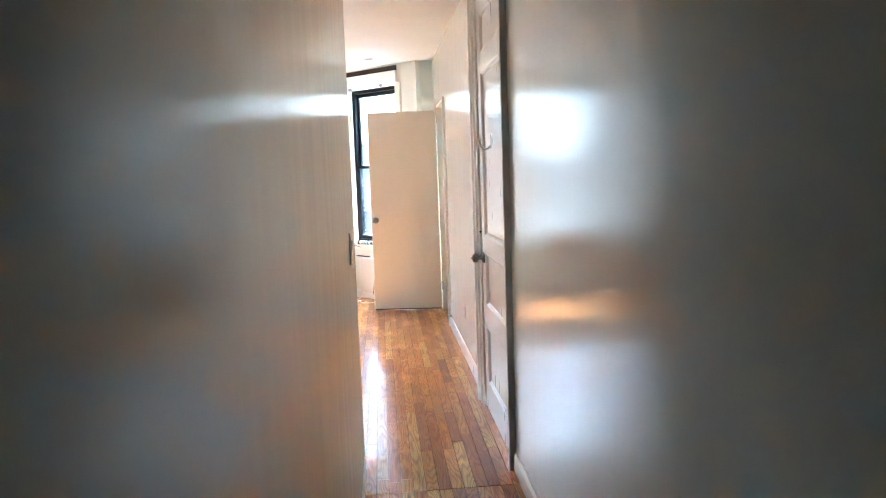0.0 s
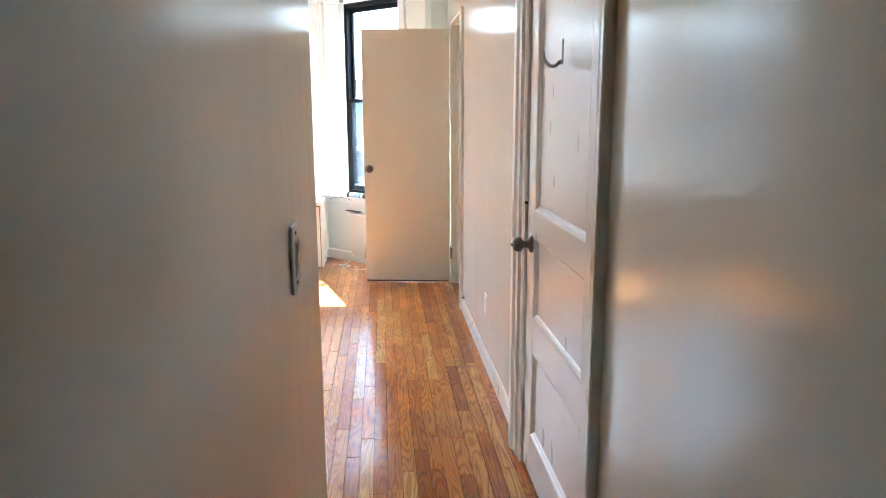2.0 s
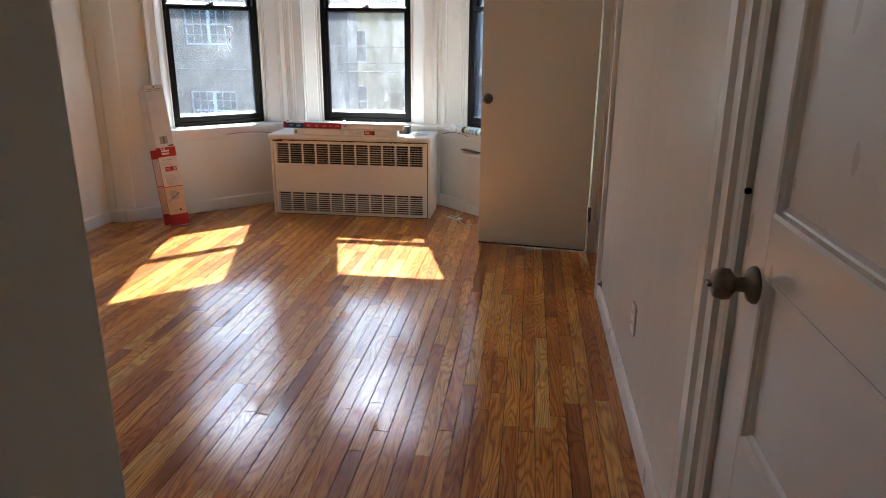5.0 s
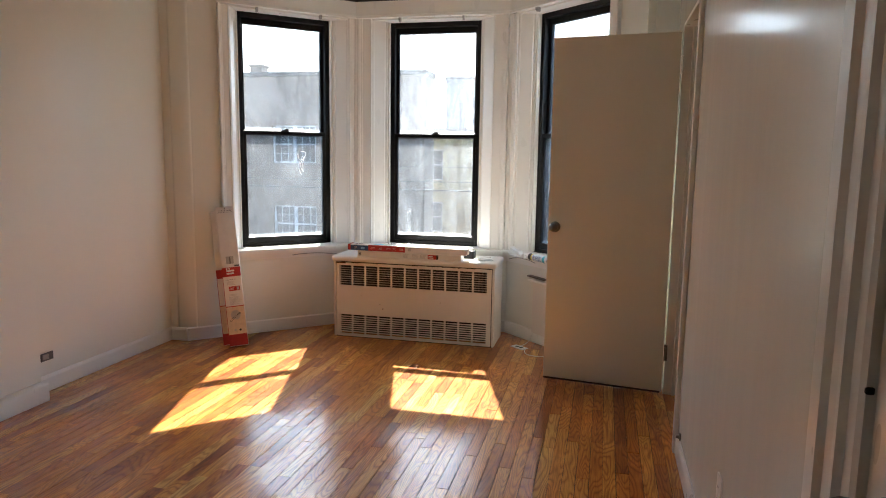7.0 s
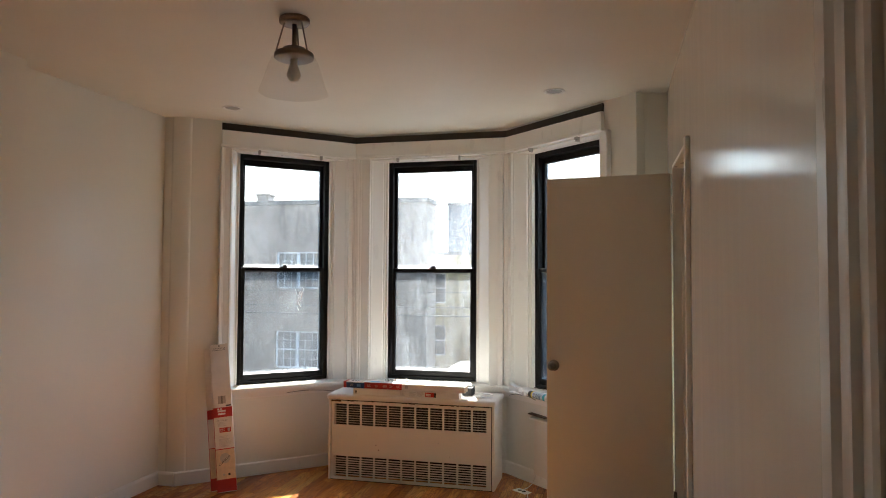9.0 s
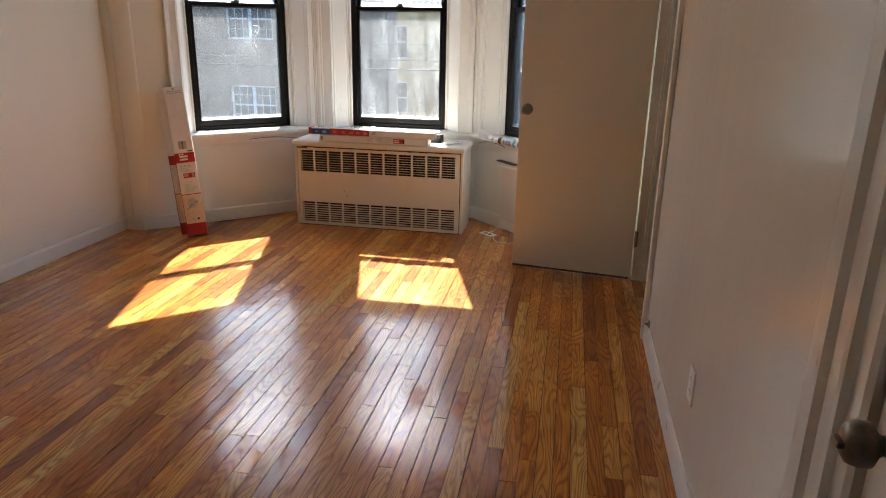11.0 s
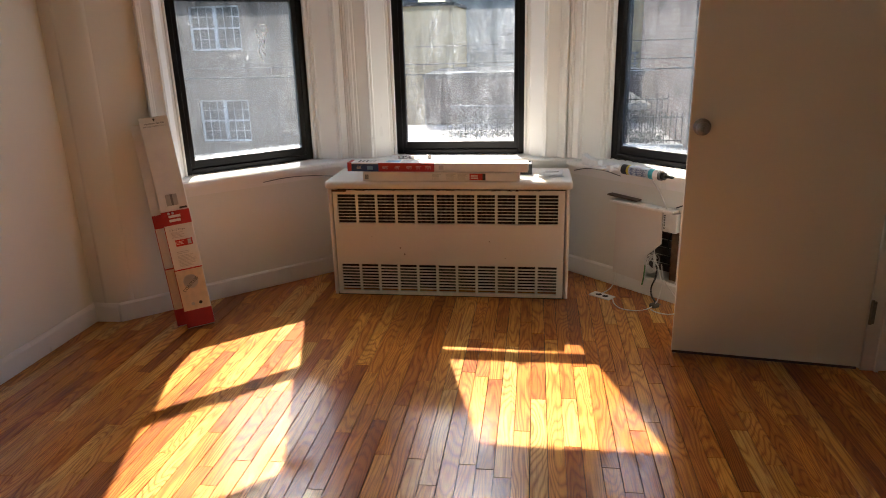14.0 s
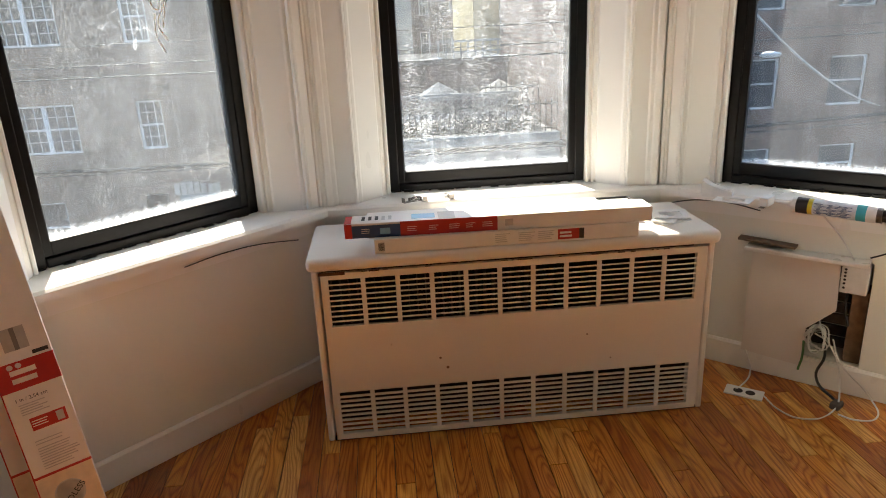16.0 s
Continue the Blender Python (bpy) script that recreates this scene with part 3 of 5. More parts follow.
for za, zb in PANELS:
    bm = bmesh.new()
    box(bm, x0 + 0.016, x1 - 0.008, 0.1, dw - 0.1, za - 0.008, zb + 0.008)
    part("panel", bm, GLOSSDOOR, d1)
    bm = bmesh.new()
    prof = [(0, 0), (0.006, 0.002), (0.010, 0.008), (0.014, 0.010), (0.02, 0.016), (0, 0.016)]
    ya, yb = 0.11, dw - 0.115
    extrude_profile(bm, prof, (x0, ya, za), (x0, yb, za), (0, 0, 1), (1, 0, 0))
    extrude_profile(bm, prof, (x0, ya, zb), (x0, yb, zb), (0, 0, -1), (1, 0, 0))
    extrude_profile(bm, prof, (x0, ya, za), (x0, ya, zb), (0, 1, 0), (1, 0, 0))
    extrude_profile(bm, prof, (x0, yb, za), (x0, yb, zb), (0, -1, 0), (1, 0, 0))
    part("moulding", bm, GLOSSDOOR, d1)
door_knob(d1, Matrix.Translation((0.0, dw - 0.085, 0.935)) @ pose(0, 0, 0, 0, -90, 0))
bm = bmesh.new()
box(bm, -0.012, 0.0, dw - 0.001, dw + 0.007, 1.075, 1.086, 0.003)
part("latch_hole", bm, DARK, d1, "dark old latch hole")

coat = thing("coat_hook", (-0.018, 4.47, 1.56), "white metal coat hook screwed to the panelled door", "hook")
bm = bmesh.new()
box(bm, -0.006, 0.0, -0.012, 0.012, 0.0, 0.075, 0.003)
part("plate", bm, WHITEPL, coat)
tube("prong", [(-0.006, 0, 0.012), (-0.028, 0.0, -0.004), (-0.055, 0.0, 0.012), (-0.062, 0.0, 0.04)], 0.006, WHITEPL, coat)


def moulded_casing(name, y_inner, direction, width, x_face, proud, z1):
    bm = bmesh.new()
    w = width
    prof = [(0, -0.02), (0, proud * 0.6), (0.012, proud * 0.7), (w * 0.3, proud * 0.62), (w * 0.34, proud * 0.85), (w * 0.45, proud * 0.8), (w * 0.62, proud * 0.8), (w * 0.7, proud), (w * 0.95, proud), (w, proud * 0.85), (w, -0.02)]
    extrude_profile(bm, prof, (x_face, y_inner, 0), (x_face, y_inner, z1), (0, direction, 0), (-1, 0, 0))
    return structure(finish(bm, name, TRIM), "white painted moulded door casing", "trim")


moulded_casing("trim_door_1_far", DOOR2[1] + 0.002, 1, 0.18, EAST, 0.048, 2.56)
moulded_casing("trim_door_1_near", DOOR2[0] - 0.002, -1, 0.075, CORR_E, 0.03, 2.56)
bm = bmesh.new()
box(bm, -0.04, 0.02, DOOR2[0] - 0.076, DOOR2[1] + 0.17, 2.425, 2.56, 0.005)
structure(finish(bm, "trim_door_1_head", TRIM), "white painted door head casing", "trim")
bm = bmesh.new()
box(bm, 0.03, T, DOOR2[0] - 0.022, DOOR2[1] + 0.022, 0.0, 2.47)
structure(finish(bm, "wall_behind_door_1", WALL), "plain wall behind the shut door", "wall")

# closet opening: thin casing, jambs, leaf standing open
bm = bmesh.new()
box(bm, -0.022, 0.0, CLOSET[0] - 0.045, CLOSET[0] + 0.004, 0.0, 2.135, 0.004)
structure(finish(bm, "trim_closet_near", TRIM), "white painted narrow casing", "trim")
bm = bmesh.new()
box(bm, -0.003, T + 0.002, CLOSET[0], CLOSET[0] + 0.016, 0.0, 2.14, 0.002)
box(bm, -0.003, T + 0.06, CLOSET[1] - 0.014, CLOSET[1] + 0.001, 0.0, 2.14, 0.002)
box(bm, -0.003, T + 0.002, CLOSET[0] + 0.016, CLOSET[1] - 0.014, 2.118, 2.139, 0.002)
box(bm, 0.045, 0.06, CLOSET[1] - 0.028, CLOSET[1] - 0.014, 0.0, 2.118, 0.002)
structure(finish(bm, "trim_closet_jamb", TRIM), "white painted closet door jamb", "trim")

d2 = thing("door_2", (-0.012, CLOSET[1] - 0.03, 0.0), "open plain beige painted flush door, dark bottom edge", "door")
d2.matrix_world = pose(-0.006, CLOSET[1] - 0.026, 0, 0, 0, 180 - 8.2)
tagged(d2, kind="structure")
bm = bmesh.new()
box(bm, 0.008, 0.724, -0.036, 0.0, 0.016, 2.092, 0.0025)
part("leaf", bm, DOORPAINT, d2)
# dark-brown strip draws the shaded gap line below the leaf
bm = bmesh.new()
box(bm, 0.018, 0.722, -0.034, 0.0008, 0.009, 0.021, 0.001)
part("bottom_gap_strip", bm, plain("gap_shade_brown", (0.05, 0.025, 0.014), 0.9, 0, 0.4, 50), d2, "dark strip painted as the gap under the door")
kb = door_knob(d2, Matrix.Translation((0.68, 0.0, 0.970)) @ pose(0, 0, 0, -90, 0, 0), 0.025)
door_knob(d2, Matrix.Translation((0.68, -0.036, 0.970)) @ pose(0, 0, 0, 90, 0, 0), 0.025)
bm = bmesh.new()
box(bm, 0.7205, 0.7235, -0.03, -0.006, 0.93, 1.01, 0.001)
part("latch_plate", bm, STEEL, d2)
for z in (0.26, 1.91):
    hinge(d2, 0.0, 0.006, z, STEEL if z < 1 else None)

# ---- wall fittings ----
sw = thing("light_switch", (CORR_W, 3.652, 1.146), "white plastic rocker light switch on the corridor wall", "switch")
bm = bmesh.new()
box(bm, 0.0, 0.007, -0.037, 0.037, -0.065, 0.065, 0.003)
part("cover_plate", bm, WHITEPL, sw)
bm = bmesh.new()
box(bm, 0.006, 0.0085, -0.0175, 0.0175, -0.034, 0.034, 0.001)
part("switch_frame", bm, WHITEPL, sw)
bm = bmesh.new()
box(bm, 0.004, 0.0125, -0.0155, 0.0155, -0.031, 0.031, 0.0015, pose(0, 0, 0, 0, 5, 0))
part("rocker", bm, WHITEPL, sw)
for z in (-0.048, 0.048):
    bm = bmesh.new()
    cyl(bm, 0.0035, 0.003, 0.0015, Matrix.Translation((0.007, 0, z)) @ pose(0, 0, 0, 0, 90, 0), 10)
    part("screw", bm, STEEL, sw)

ot = thing("wall_outlet", (0.0, 6.055, 0.362), "white duplex outlet plate low on the wall", "outlet")
bm = bmesh.new()
box(bm, -0.006, 0.0, -0.037, 0.037, -0.058, 0.058, 0.003)
part("cover_plate", bm, WHITEPL, ot)
for z in (-0.02, 0.02):
    bm = bmesh.new()
    lathe(bm, [(0.001, 0), (0.0165, 0), (0.0165, 0.0015), (0.001, 0.0018)], Matrix.Translation((-0.006, 0, z)) @ pose(0, 0, 0, 0, -90, 0), 16)
    soc = part("socket", bm, WHITEPL, ot)
    bm = bmesh.new()
    for y in (-0.006, 0.006):
        box(bm, -0.0082, -0.0070, y - 0.001, y + 0.001, z - 0.002, z + 0.007)
    part("slot", bm, DARK, soc)

ds = thing("cable_jack", (0.0, 7.10, 0.115), "small round metal cable jack above the baseboard", "jack")
bm = bmesh.new()
lathe(bm, [(0.001, 0), (0.018, 0), (0.018, 0.005), (0.008, 0.007), (0.006, 0.02), (0.001, 0.02)], pose(0, 0, 0, 0, -90, 0), 16)
part("body", bm, STEEL, ds)

hb = thing("wall_box", (WEST_FAR, 7.105, 0.207), "open grey electrical box sunk into the wall", "outlet box")
bm = bmesh.new()
box(bm, -0.002, 0.006, -0.045, 0.045, -0.024, 0.024, 0.004)
part("rim", bm, plain("grey_metal_box", (0.16, 0.155, 0.15), 0.6, 0.4), hb)
bm = bmesh.new()
box(bm, 0.004, 0.0075, -0.034, 0.01, -0.014, 0.015, 0.003)
part("socket", bm, plain("aged_plastic", (0.33, 0.30, 0.26), 0.5), hb)


# ---- ceiling lights ----
def recessed_light(x, y):
    e = thing("recessed_light", (x, y, H_CEIL), "small round recessed ceiling light with white trim", "ceiling light", "recessed lights")
    bm = bmesh.new()
    lathe(bm, [(0.052, -0.001), (0.066, -0.002), (0.068, -0.005), (0.064, -0.007), (0.05, -0.004), (0.048, -0.001)], Matrix.Identity(4), 32)
    part("trim_ring", bm, TRIM, e, "", True)
    bm = bmesh.new()
    lathe(bm, [(0.001, -0.0015), (0.05, -0.0018)], Matrix.Identity(4), 32)
    part("reflector", bm, plain("dull_reflector", (0.38, 0.36, 0.33), 0.35, 0.6), e, "dull grey unlit reflector")
    return e


r1 = recessed_light(-2.867, 8.13)
copy_thing(r1, pose(-0.68, 8.19, H_CEIL))

NICKEL = plain("brushed_nickel", (0.24, 0.20, 0.17), 0.35, 1.0, 0.15, 90, 0.1)
pl = thing("ceiling_lamp", (-1.721, 6.734, H_CEIL), "unlit semi-flush lamp, clear glass shade on nickel arms", "ceiling lamp")
bm = bmesh.new()
lathe(bm, [(0.001, 0.0), (0.066, 0.0), (0.068, -0.006), (0.068, -0.02), (0.062, -0.026), (0.001, -0.027)], Matrix.Identity(4), 40)
part("canopy", bm, NICKEL, pl, "", True)
bm = bmesh.new()
cyl(bm, 0.011, 0.011, 0.12, Matrix.Translation((0, 0, -0.145)), 16)
part("stem", bm, NICKEL, pl, "", True)
for a in (100, 220, 340):
    ca, sa = math.cos(radians(a)), math.sin(radians(a))
    bm = bmesh.new()
    p, q = Vector((0.045 * ca, 0.045 * sa, -0.024)), Vector((0.082 * ca, 0.082 * sa, -0.165))
    cyl(bm, 0.0035, 0.0035, (q - p).length, Matrix.Translation(p) @ (q - p).to_track_quat("Z", "Y").to_matrix().to_4x4(), 10)
    part("arm", bm, NICKEL, pl)
    bm = bmesh.new()
    lathe(bm, [(0.001, 0), (0.006, 0), (0.006, 0.012), (0.001, 0.014)], Matrix.Translation((0.09 * ca, 0.09 * sa, -0.172)) @ pose(0, 0, a, 0, 90, 0), 10)
    part("thumb_screw", bm, NICKEL, pl)
bm = bmesh.new()
lathe(bm, [(0.001, -0.135), (0.05, -0.137), (0.058, -0.15), (0.083, -0.158), (0.087, -0.163), (0.087, -0.182), (0.08, -0.186), (0.001, -0.186)], Matrix.Identity(4), 40)
part("collar", bm, NICKEL, pl, "", True)
bm = bmesh.new()
prof = [(0.086, -0.176), (0.098, -0.184), (0.112, -0.215), (0.136, -0.29), (0.153, -0.338)]
lathe(bm, prof, Matrix.Identity(4), 56)
gm = glass_pane("clear_shade_glass", 0.10, (1, 1, 1), 4.0, (0.975, 0.97, 0.96))
part("shade", bm, gm, pl, "clear glass cone shade", True)
bm = bmesh.new()
lathe(bm, [(0.001, -0.186), (0.016, -0.186), (0.016, -0.205), (0.022, -0.225), (0.03, -0.25), (0.03, -0.265), (0.02, -0.283), (0.001, -0.29)], Matrix.Identity(4), 24)
part("bulb", bm, plain("frosted_bulb", (0.75, 0.70, 0.60), 0.4), pl, "frosted unlit bulb", True)

# ---- radiator cover under the middle window ----
ENAMEL = paint("cream_enamel", (0.80, 0.745, 0.68), 0.38, 0.04, 0.12, 22.0, (1, 1, 1), 0.002)
RX0, RX1, RY0, RY1 = -2.384, -1.138, 8.722, 9.08
rad = thing("radiator_cover", ((RX0 + RX1) / 2, RY0, 0.0), "cream enamelled metal convector cover with two slotted grilles", "radiator")
ox, oy = (RX0 + RX1) / 2, RY0
hw = (RX1 - RX0) / 2
for sx in (-hw, hw - 0.02):
    bm = bmesh.new()
    box(bm, sx, sx + 0.02, 0.0, RY1 - RY0, 0.0, 0.59, 0.006)
    part("side_panel", bm, ENAMEL, rad)
# near-black sheet added to close the back and keep the inside dark
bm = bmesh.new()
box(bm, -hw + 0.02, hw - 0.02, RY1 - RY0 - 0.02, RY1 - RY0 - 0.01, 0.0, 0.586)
part("dark_back_sheet", bm, DARK, rad)
bm = bmesh.new()
box(bm, -hw - 0.012, hw + 0.012, -0.016, RY1 - RY0, 0.585, 0.628, 0.016, None, 3)
part("top", bm, ENAMEL, rad, "cream top with rounded edges", True)
G1, G2 = (0.403, 0.556), (0.026, 0.176)
gx0, gx1 = -hw + 0.048, hw - 0.058
bm = bmesh.new()
fx0, fx1 = -hw + 0.0265, hw - 0.0255
for za, zb in ((0.006, G2[0]), (G2[1], G1[0]), (G1[1], 0.577)):
    box(bm, fx0, fx1, -0.004, 0.012, za, zb, 0.0015)
for za, zb in (G1, G2):
    box(bm, fx0, gx0, -0.004, 0.012, za - 0.001, zb + 0.001)
    box(bm, gx1, fx1, -0.004, 0.012, za - 0.001, zb + 0.001)
part("front_panel", bm, ENAMEL, rad)
for za, zb in (G1, G2):
    n = 9
    for k in range(1, n):
        z = za + (zb - za) * k / n
        bm = bmesh.new()
        sag = 0.002 * math.sin(k * 1.7)
        box(bm, gx0, gx1, -0.0025, 0.002, z - (0.0022 if za > 0.3 else 0.0036), z + (0.0022 if za > 0.3 else 0.0036), 0.0008, pose(0, 0, 0, 0, sag * 20, 0) if k == 3 else None)
        part("louver", bm, ENAMEL, rad)
    for k in range(1, 11):
        x = gx0 + (gx1 - gx0) * k / 11
        bm = bmesh.new()
        box(bm, x - 0.007, x + 0.007, -0.0038, 0.003, za, zb, 0.001)
        part("mullion", bm, ENAMEL, rad)
# near-black strip: dirt and shade of the floor gap in one colour
bm = bmesh.new()
box(bm, -hw + 0.02, hw - 0.02, 0.003, 0.02, 0.0, 0.009)
part("toe_gap", bm, DARK, rad, "near-black strip filling the dirty gap along the floor")
bm = bmesh.new()
box(bm, -0.115, -0.02, -0.001, 0.01, 0.140, 0.157)
part("control_slot", bm, DARK, rad, "dark control slot")
# second near-black sheet: the shade behind the grilles put into its colour
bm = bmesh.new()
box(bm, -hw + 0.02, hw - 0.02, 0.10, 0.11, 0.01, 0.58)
part("dark_core_sheet", bm, plain("core_shade", (0.02, 0.016, 0.013), 0.9), rad)
# fins coloured almost black for the shade inside the cover
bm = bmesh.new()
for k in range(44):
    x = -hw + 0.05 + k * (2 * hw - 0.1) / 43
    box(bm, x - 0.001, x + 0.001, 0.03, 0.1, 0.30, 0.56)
tagged(part("fin", bm, plain("shaded_fins", (0.03, 0.027, 0.025), 0.7), rad), kind="stuff")
rs = random.Random(9)
bm = bmesh.new()
for k in range(16):
    x = rs.uniform(-hw + 0.03, hw - 0.05)
    w = rs.uniform(0.006, 0.05)
    z = 0.5795
    box(bm, x, x + w, -0.0052, -0.0035, z - rs.uniform(0.001, 0.004), z, 0)
box(bm, -hw + 0.022, -hw + 0.1, -0.0055, -0.0035, 0.571, 0.581, 0)
tagged(part("rust", bm, plain("rust", (0.09, 0.04, 0.02), 0.85), rad, "rusty chips under the top edge"), kind="stuff")
bm = bmesh.new()
for x, z, r in ((-0.25, 0.27, 0.004), (-0.228, 0.235, 0.005), (0.22, 0.31, 0.003), (0.3, 0.22, 0.0025), (-0.4, 0.33, 0.002)):
    lathe(bm, [(0.0005, 0), (r, 0.0002), (r * 0.6, 0.0006)], Matrix.Translation((x, -0.0042, z)) @ pose(0, 0, 0, 90, 0, 0), 8)
tagged(part("chip", bm, plain("chipped_paint", (0.25, 0.16, 0.11), 0.8), rad), kind="stuff")

# ---- cartons ----
CARD = plain("white_carton", (0.80, 0.775, 0.74), 0.5, 0, 0.05, 14, 0.1)
KRAFT = plain("kraft_board", (0.45, 0.32, 0.2), 0.8)
RED = plain("red_print", (0.46, 0.022, 0.022), 0.45, 0, 0.08)
BLUE = plain("blue_print", (0.022, 0.07, 0.20), 0.45, 0, 0.08)
LBLUE = plain("light_blue_print", (0.20, 0.45, 0.66), 0.45)
INK = plain("black_print", (0.03, 0.028, 0.028), 0.55)
PALE = plain("pale_print", (0.52, 0.50, 0.48), 0.55)
WINK = plain("white_print", (0.82, 0.80, 0.77), 0.5)


def carton(name, m, w, d, h, label, group="", mat=CARD):
    """A carton: x across its face, y back, z along; printed marks lie on its face at y = 0."""
    e = new(name)
    e.matrix_world = m
    tagged(e, label, "carton", group)
    bm = bmesh.new()
    box(bm, 0, w, 0, d, 0, h, 0.0018)
    part("body", bm, mat, e)
    return e


def mark(parent, name, x0, x1, z0, z1, mat, lift=0.0006, label=""):
    bm = bmesh.new()
    box(bm, x0, x1, -lift, 0.0005, z0, z1)
    return part(name, bm, mat, parent, label)


def bars(parent, x0, x1, z_top, count, pitch, mat, seed, height=0.002, along="x"):
    """Lines of print too small to read."""
    r = random.Random(seed)
    bm = bmesh.new()
    for k in range(count):
        end = x1 - r.uniform(0, 0.35) * (x1 - x0)
        box(bm, x0, end, -0.0012, 0.0005, z_top - k * pitch - height, z_top - k * pitch)
    return part("print_lines", bm, mat, parent)


def lettering(parent, body, size, m, mat):
    cu = bpy.data.curves.new("lettering", "FONT")
    cu.body, cu.size, cu.extrude, cu.align_x = body, size, 0.0003, "CENTER"
    tmp = bpy.data.objects.new("lettering", cu)
    me = bpy.data.meshes.new_from_object(tmp)
    bpy.data.objects.remove(tmp)
    me.transform(m)
    me.materials.append(mat)
    ob = new("lettering", me)
    ob.parent = parent
    return ob


FACE = pose(0, -0.0012, 0, 90, 0, 0)


def leaning(p0, p1, across):
    z = (Vector(p1) - Vector(p0)).normalized()
    x = Vector(across)
    x = (x - z * x.dot(z)).normalized()
    y = z.cross(x)
    m = Matrix.Identity(4)
    m.col[0], m.col[1], m.col[2], m.col[3] = (*x, 0), (*y, 0), (*z, 0), (*p0, 1)
    return m


def blind_carton(m, h, label, front):
    w, d = 0.128, 0.05
    e = carton("blind_carton", m, w, d, h, label, "cartons leaning on the wall")
    mark(e, "red_base", -0.0005, w + 0.0005, 0.003, 0.085, RED)
    mark(e, "red_band", -0.0005, w + 0.0005, 0.505 * h / 1.02, 0.572 * h / 1.02, RED)
    mark(e, "cream_label", 0.002, w - 0.002, 0.085, 0.286, plain("cream_print", (0.72, 0.58, 0.42), 0.5))
    mark(e, "red_rule", 0.0, w, 0.284, 0.29, RED, 0.0009)
    bm = bmesh.new()
    box(bm, -0.0008, 0.002, -0.0008, d, 0.0, 0.572 * h / 1.02)
    part("red_side", bm, RED, e)
    if not front:
        return e
    mark(e, "red_label", 0.035, 0.112, 0.40, 0.432, RED)
    bars(e, 0.038, 0.075, 0.424, 3, 0.006, WINK, 3)
    mark(e, "picture", 0.09, 0.106, 0.405, 0.428, PALE, 0.001)
    bars(e, 0.03, 0.10, 0.553, 2, 0.02, WINK, 5, 0.012)
    for x in (0.034, 0.052):
        bm = bmesh.new()
        lathe(bm, [(0.005, 0.001), (0.0065, 0.001)], Matrix.Translation((x, 0, 0.562)) @ pose(0, 0, 0, 90, 0, 0), 16)
        part("round_mark", bm, WINK, e)
    lettering(e, "1 in / 2.54 cm", 0.0125, Matrix.Translation((0.055, 0, 0.478)) @ FACE, INK)
    bars(e, 0.025, 0.085, 0.470, 5, 0.006, PALE, 8, 0.0022)
    bars(e, 0.03, 0.10, 0.375, 2, 0.008, PALE, 11, 0.0022)
    bars(e, 0.03, 0.115, 0.356, 9, 0.0065, PALE, 12, 0.0022)
    bm = bmesh.new()
    box(bm, 0.036, 0.088, -0.0012, 0.0004, 0.598, 0.652, 0.0)
    part("cut_out", bm, plain("blind_slats", (0.42, 0.40, 0.37), 0.4), e, "window in the carton showing the grey blind")
    # shadow along the blind drawn as a darker strip
    bm = bmesh.new()
    box(bm, 0.058, 0.068, -0.0018, 0.0, 0.598, 0.652)
    part("blind_edge_shade", bm, plain("blind_shadow", (0.17, 0.16, 0.15), 0.5), e)
    mark(e, "code", 0.088, 0.122, 0.578, 0.587, INK, 0.0008)
    lettering(e, "CORDLESS", 0.02, Matrix.Translation((0.062, 0, 0.205)) @ pose(0, 0, 0, 0, -38, 0) @ FACE, INK)
    bm = bmesh.new()
    lathe(bm, [(0.030, 0.0008), (0.032, 0.0012), (0.034, 0.0008)], Matrix.Translation((0.062, 0, 0.225)) @ pose(0, 0, 0, 90, 0, 0), 28)
    part("seal", bm, PALE, e)
    for x in (0.05, 0.085):
        bm = bmesh.new()
        lathe(bm, [(0.001, 0.001), (0.008, 0.001)], Matrix.Translation((x, 0, 0.115)) @ pose(0, 0, 0, 90, 0, 0), 16)
        part("round_mark", bm, INK if x > 0.06 else PALE, e)
    lettering(e, "Hardware this side", 0.0115, Matrix.Translation((0.064, 0, h - 0.033)) @ FACE, INK)
    lettering(e, "PARTES DE MONTAJE ESTE LADO", 0.0068, Matrix.Translation((0.064, 0, h - 0.045)) @ FACE, INK)
    bm = bmesh.new()
    box(bm, 0.061, 0.067, -0.001, 0.0, h - 0.02, h - 0.008)
    box(bm, 0.0585, 0.0695, -0.0012, 0.0, h - 0.013, h - 0.010)
    part("arrow", bm, INK, e)
    bm = bmesh.new()
    box(bm, 0.002, w - 0.002, 0.004, d - 0.004, h - 0.0005, h + 0.0008)
    part("end_flap", bm, KRAFT, e)
    return e


bc = leaning((-2.975, 8.208, 0.002), (-3.158, 8.362, 1.0), (0.131, 0.068, 0.0))
blind_carton(bc, 1.02, "white and red printed blind carton leaning upright", True)
blind_carton(bc @ Matrix.Translation((-0.045, 0.052, 0.012)), 0.985, "second white and red blind carton behind the first", False)

TOPZ = 0.6285
low = carton("blind_box", pose(-2.19, 8.718, TOPZ, 0, 0, -0.4), 0.80, 0.10, 0.044, "long white carton lying on the radiator cover", "cartons on the radiator")
mark(low, "bar_code", 0.012, 0.03, 0.008, 0.034, PALE)
bm = bmesh.new()
for k in range(7):
    box(bm, 0.012 + k * 0.0026, 0.0132 + k * 0.0026, -0.0012, 0, 0.010, 0.032)
part("bar", bm, INK, low)
for x0 in (0.36, 0.43, 0.49):
    bars(low, x0, x0 + 0.05, 0.036, 5, 0.006, PALE, int(x0 * 100), 0.002)
mark(low, "red_label", 0.55, 0.615, 0.006, 0.038, RED)
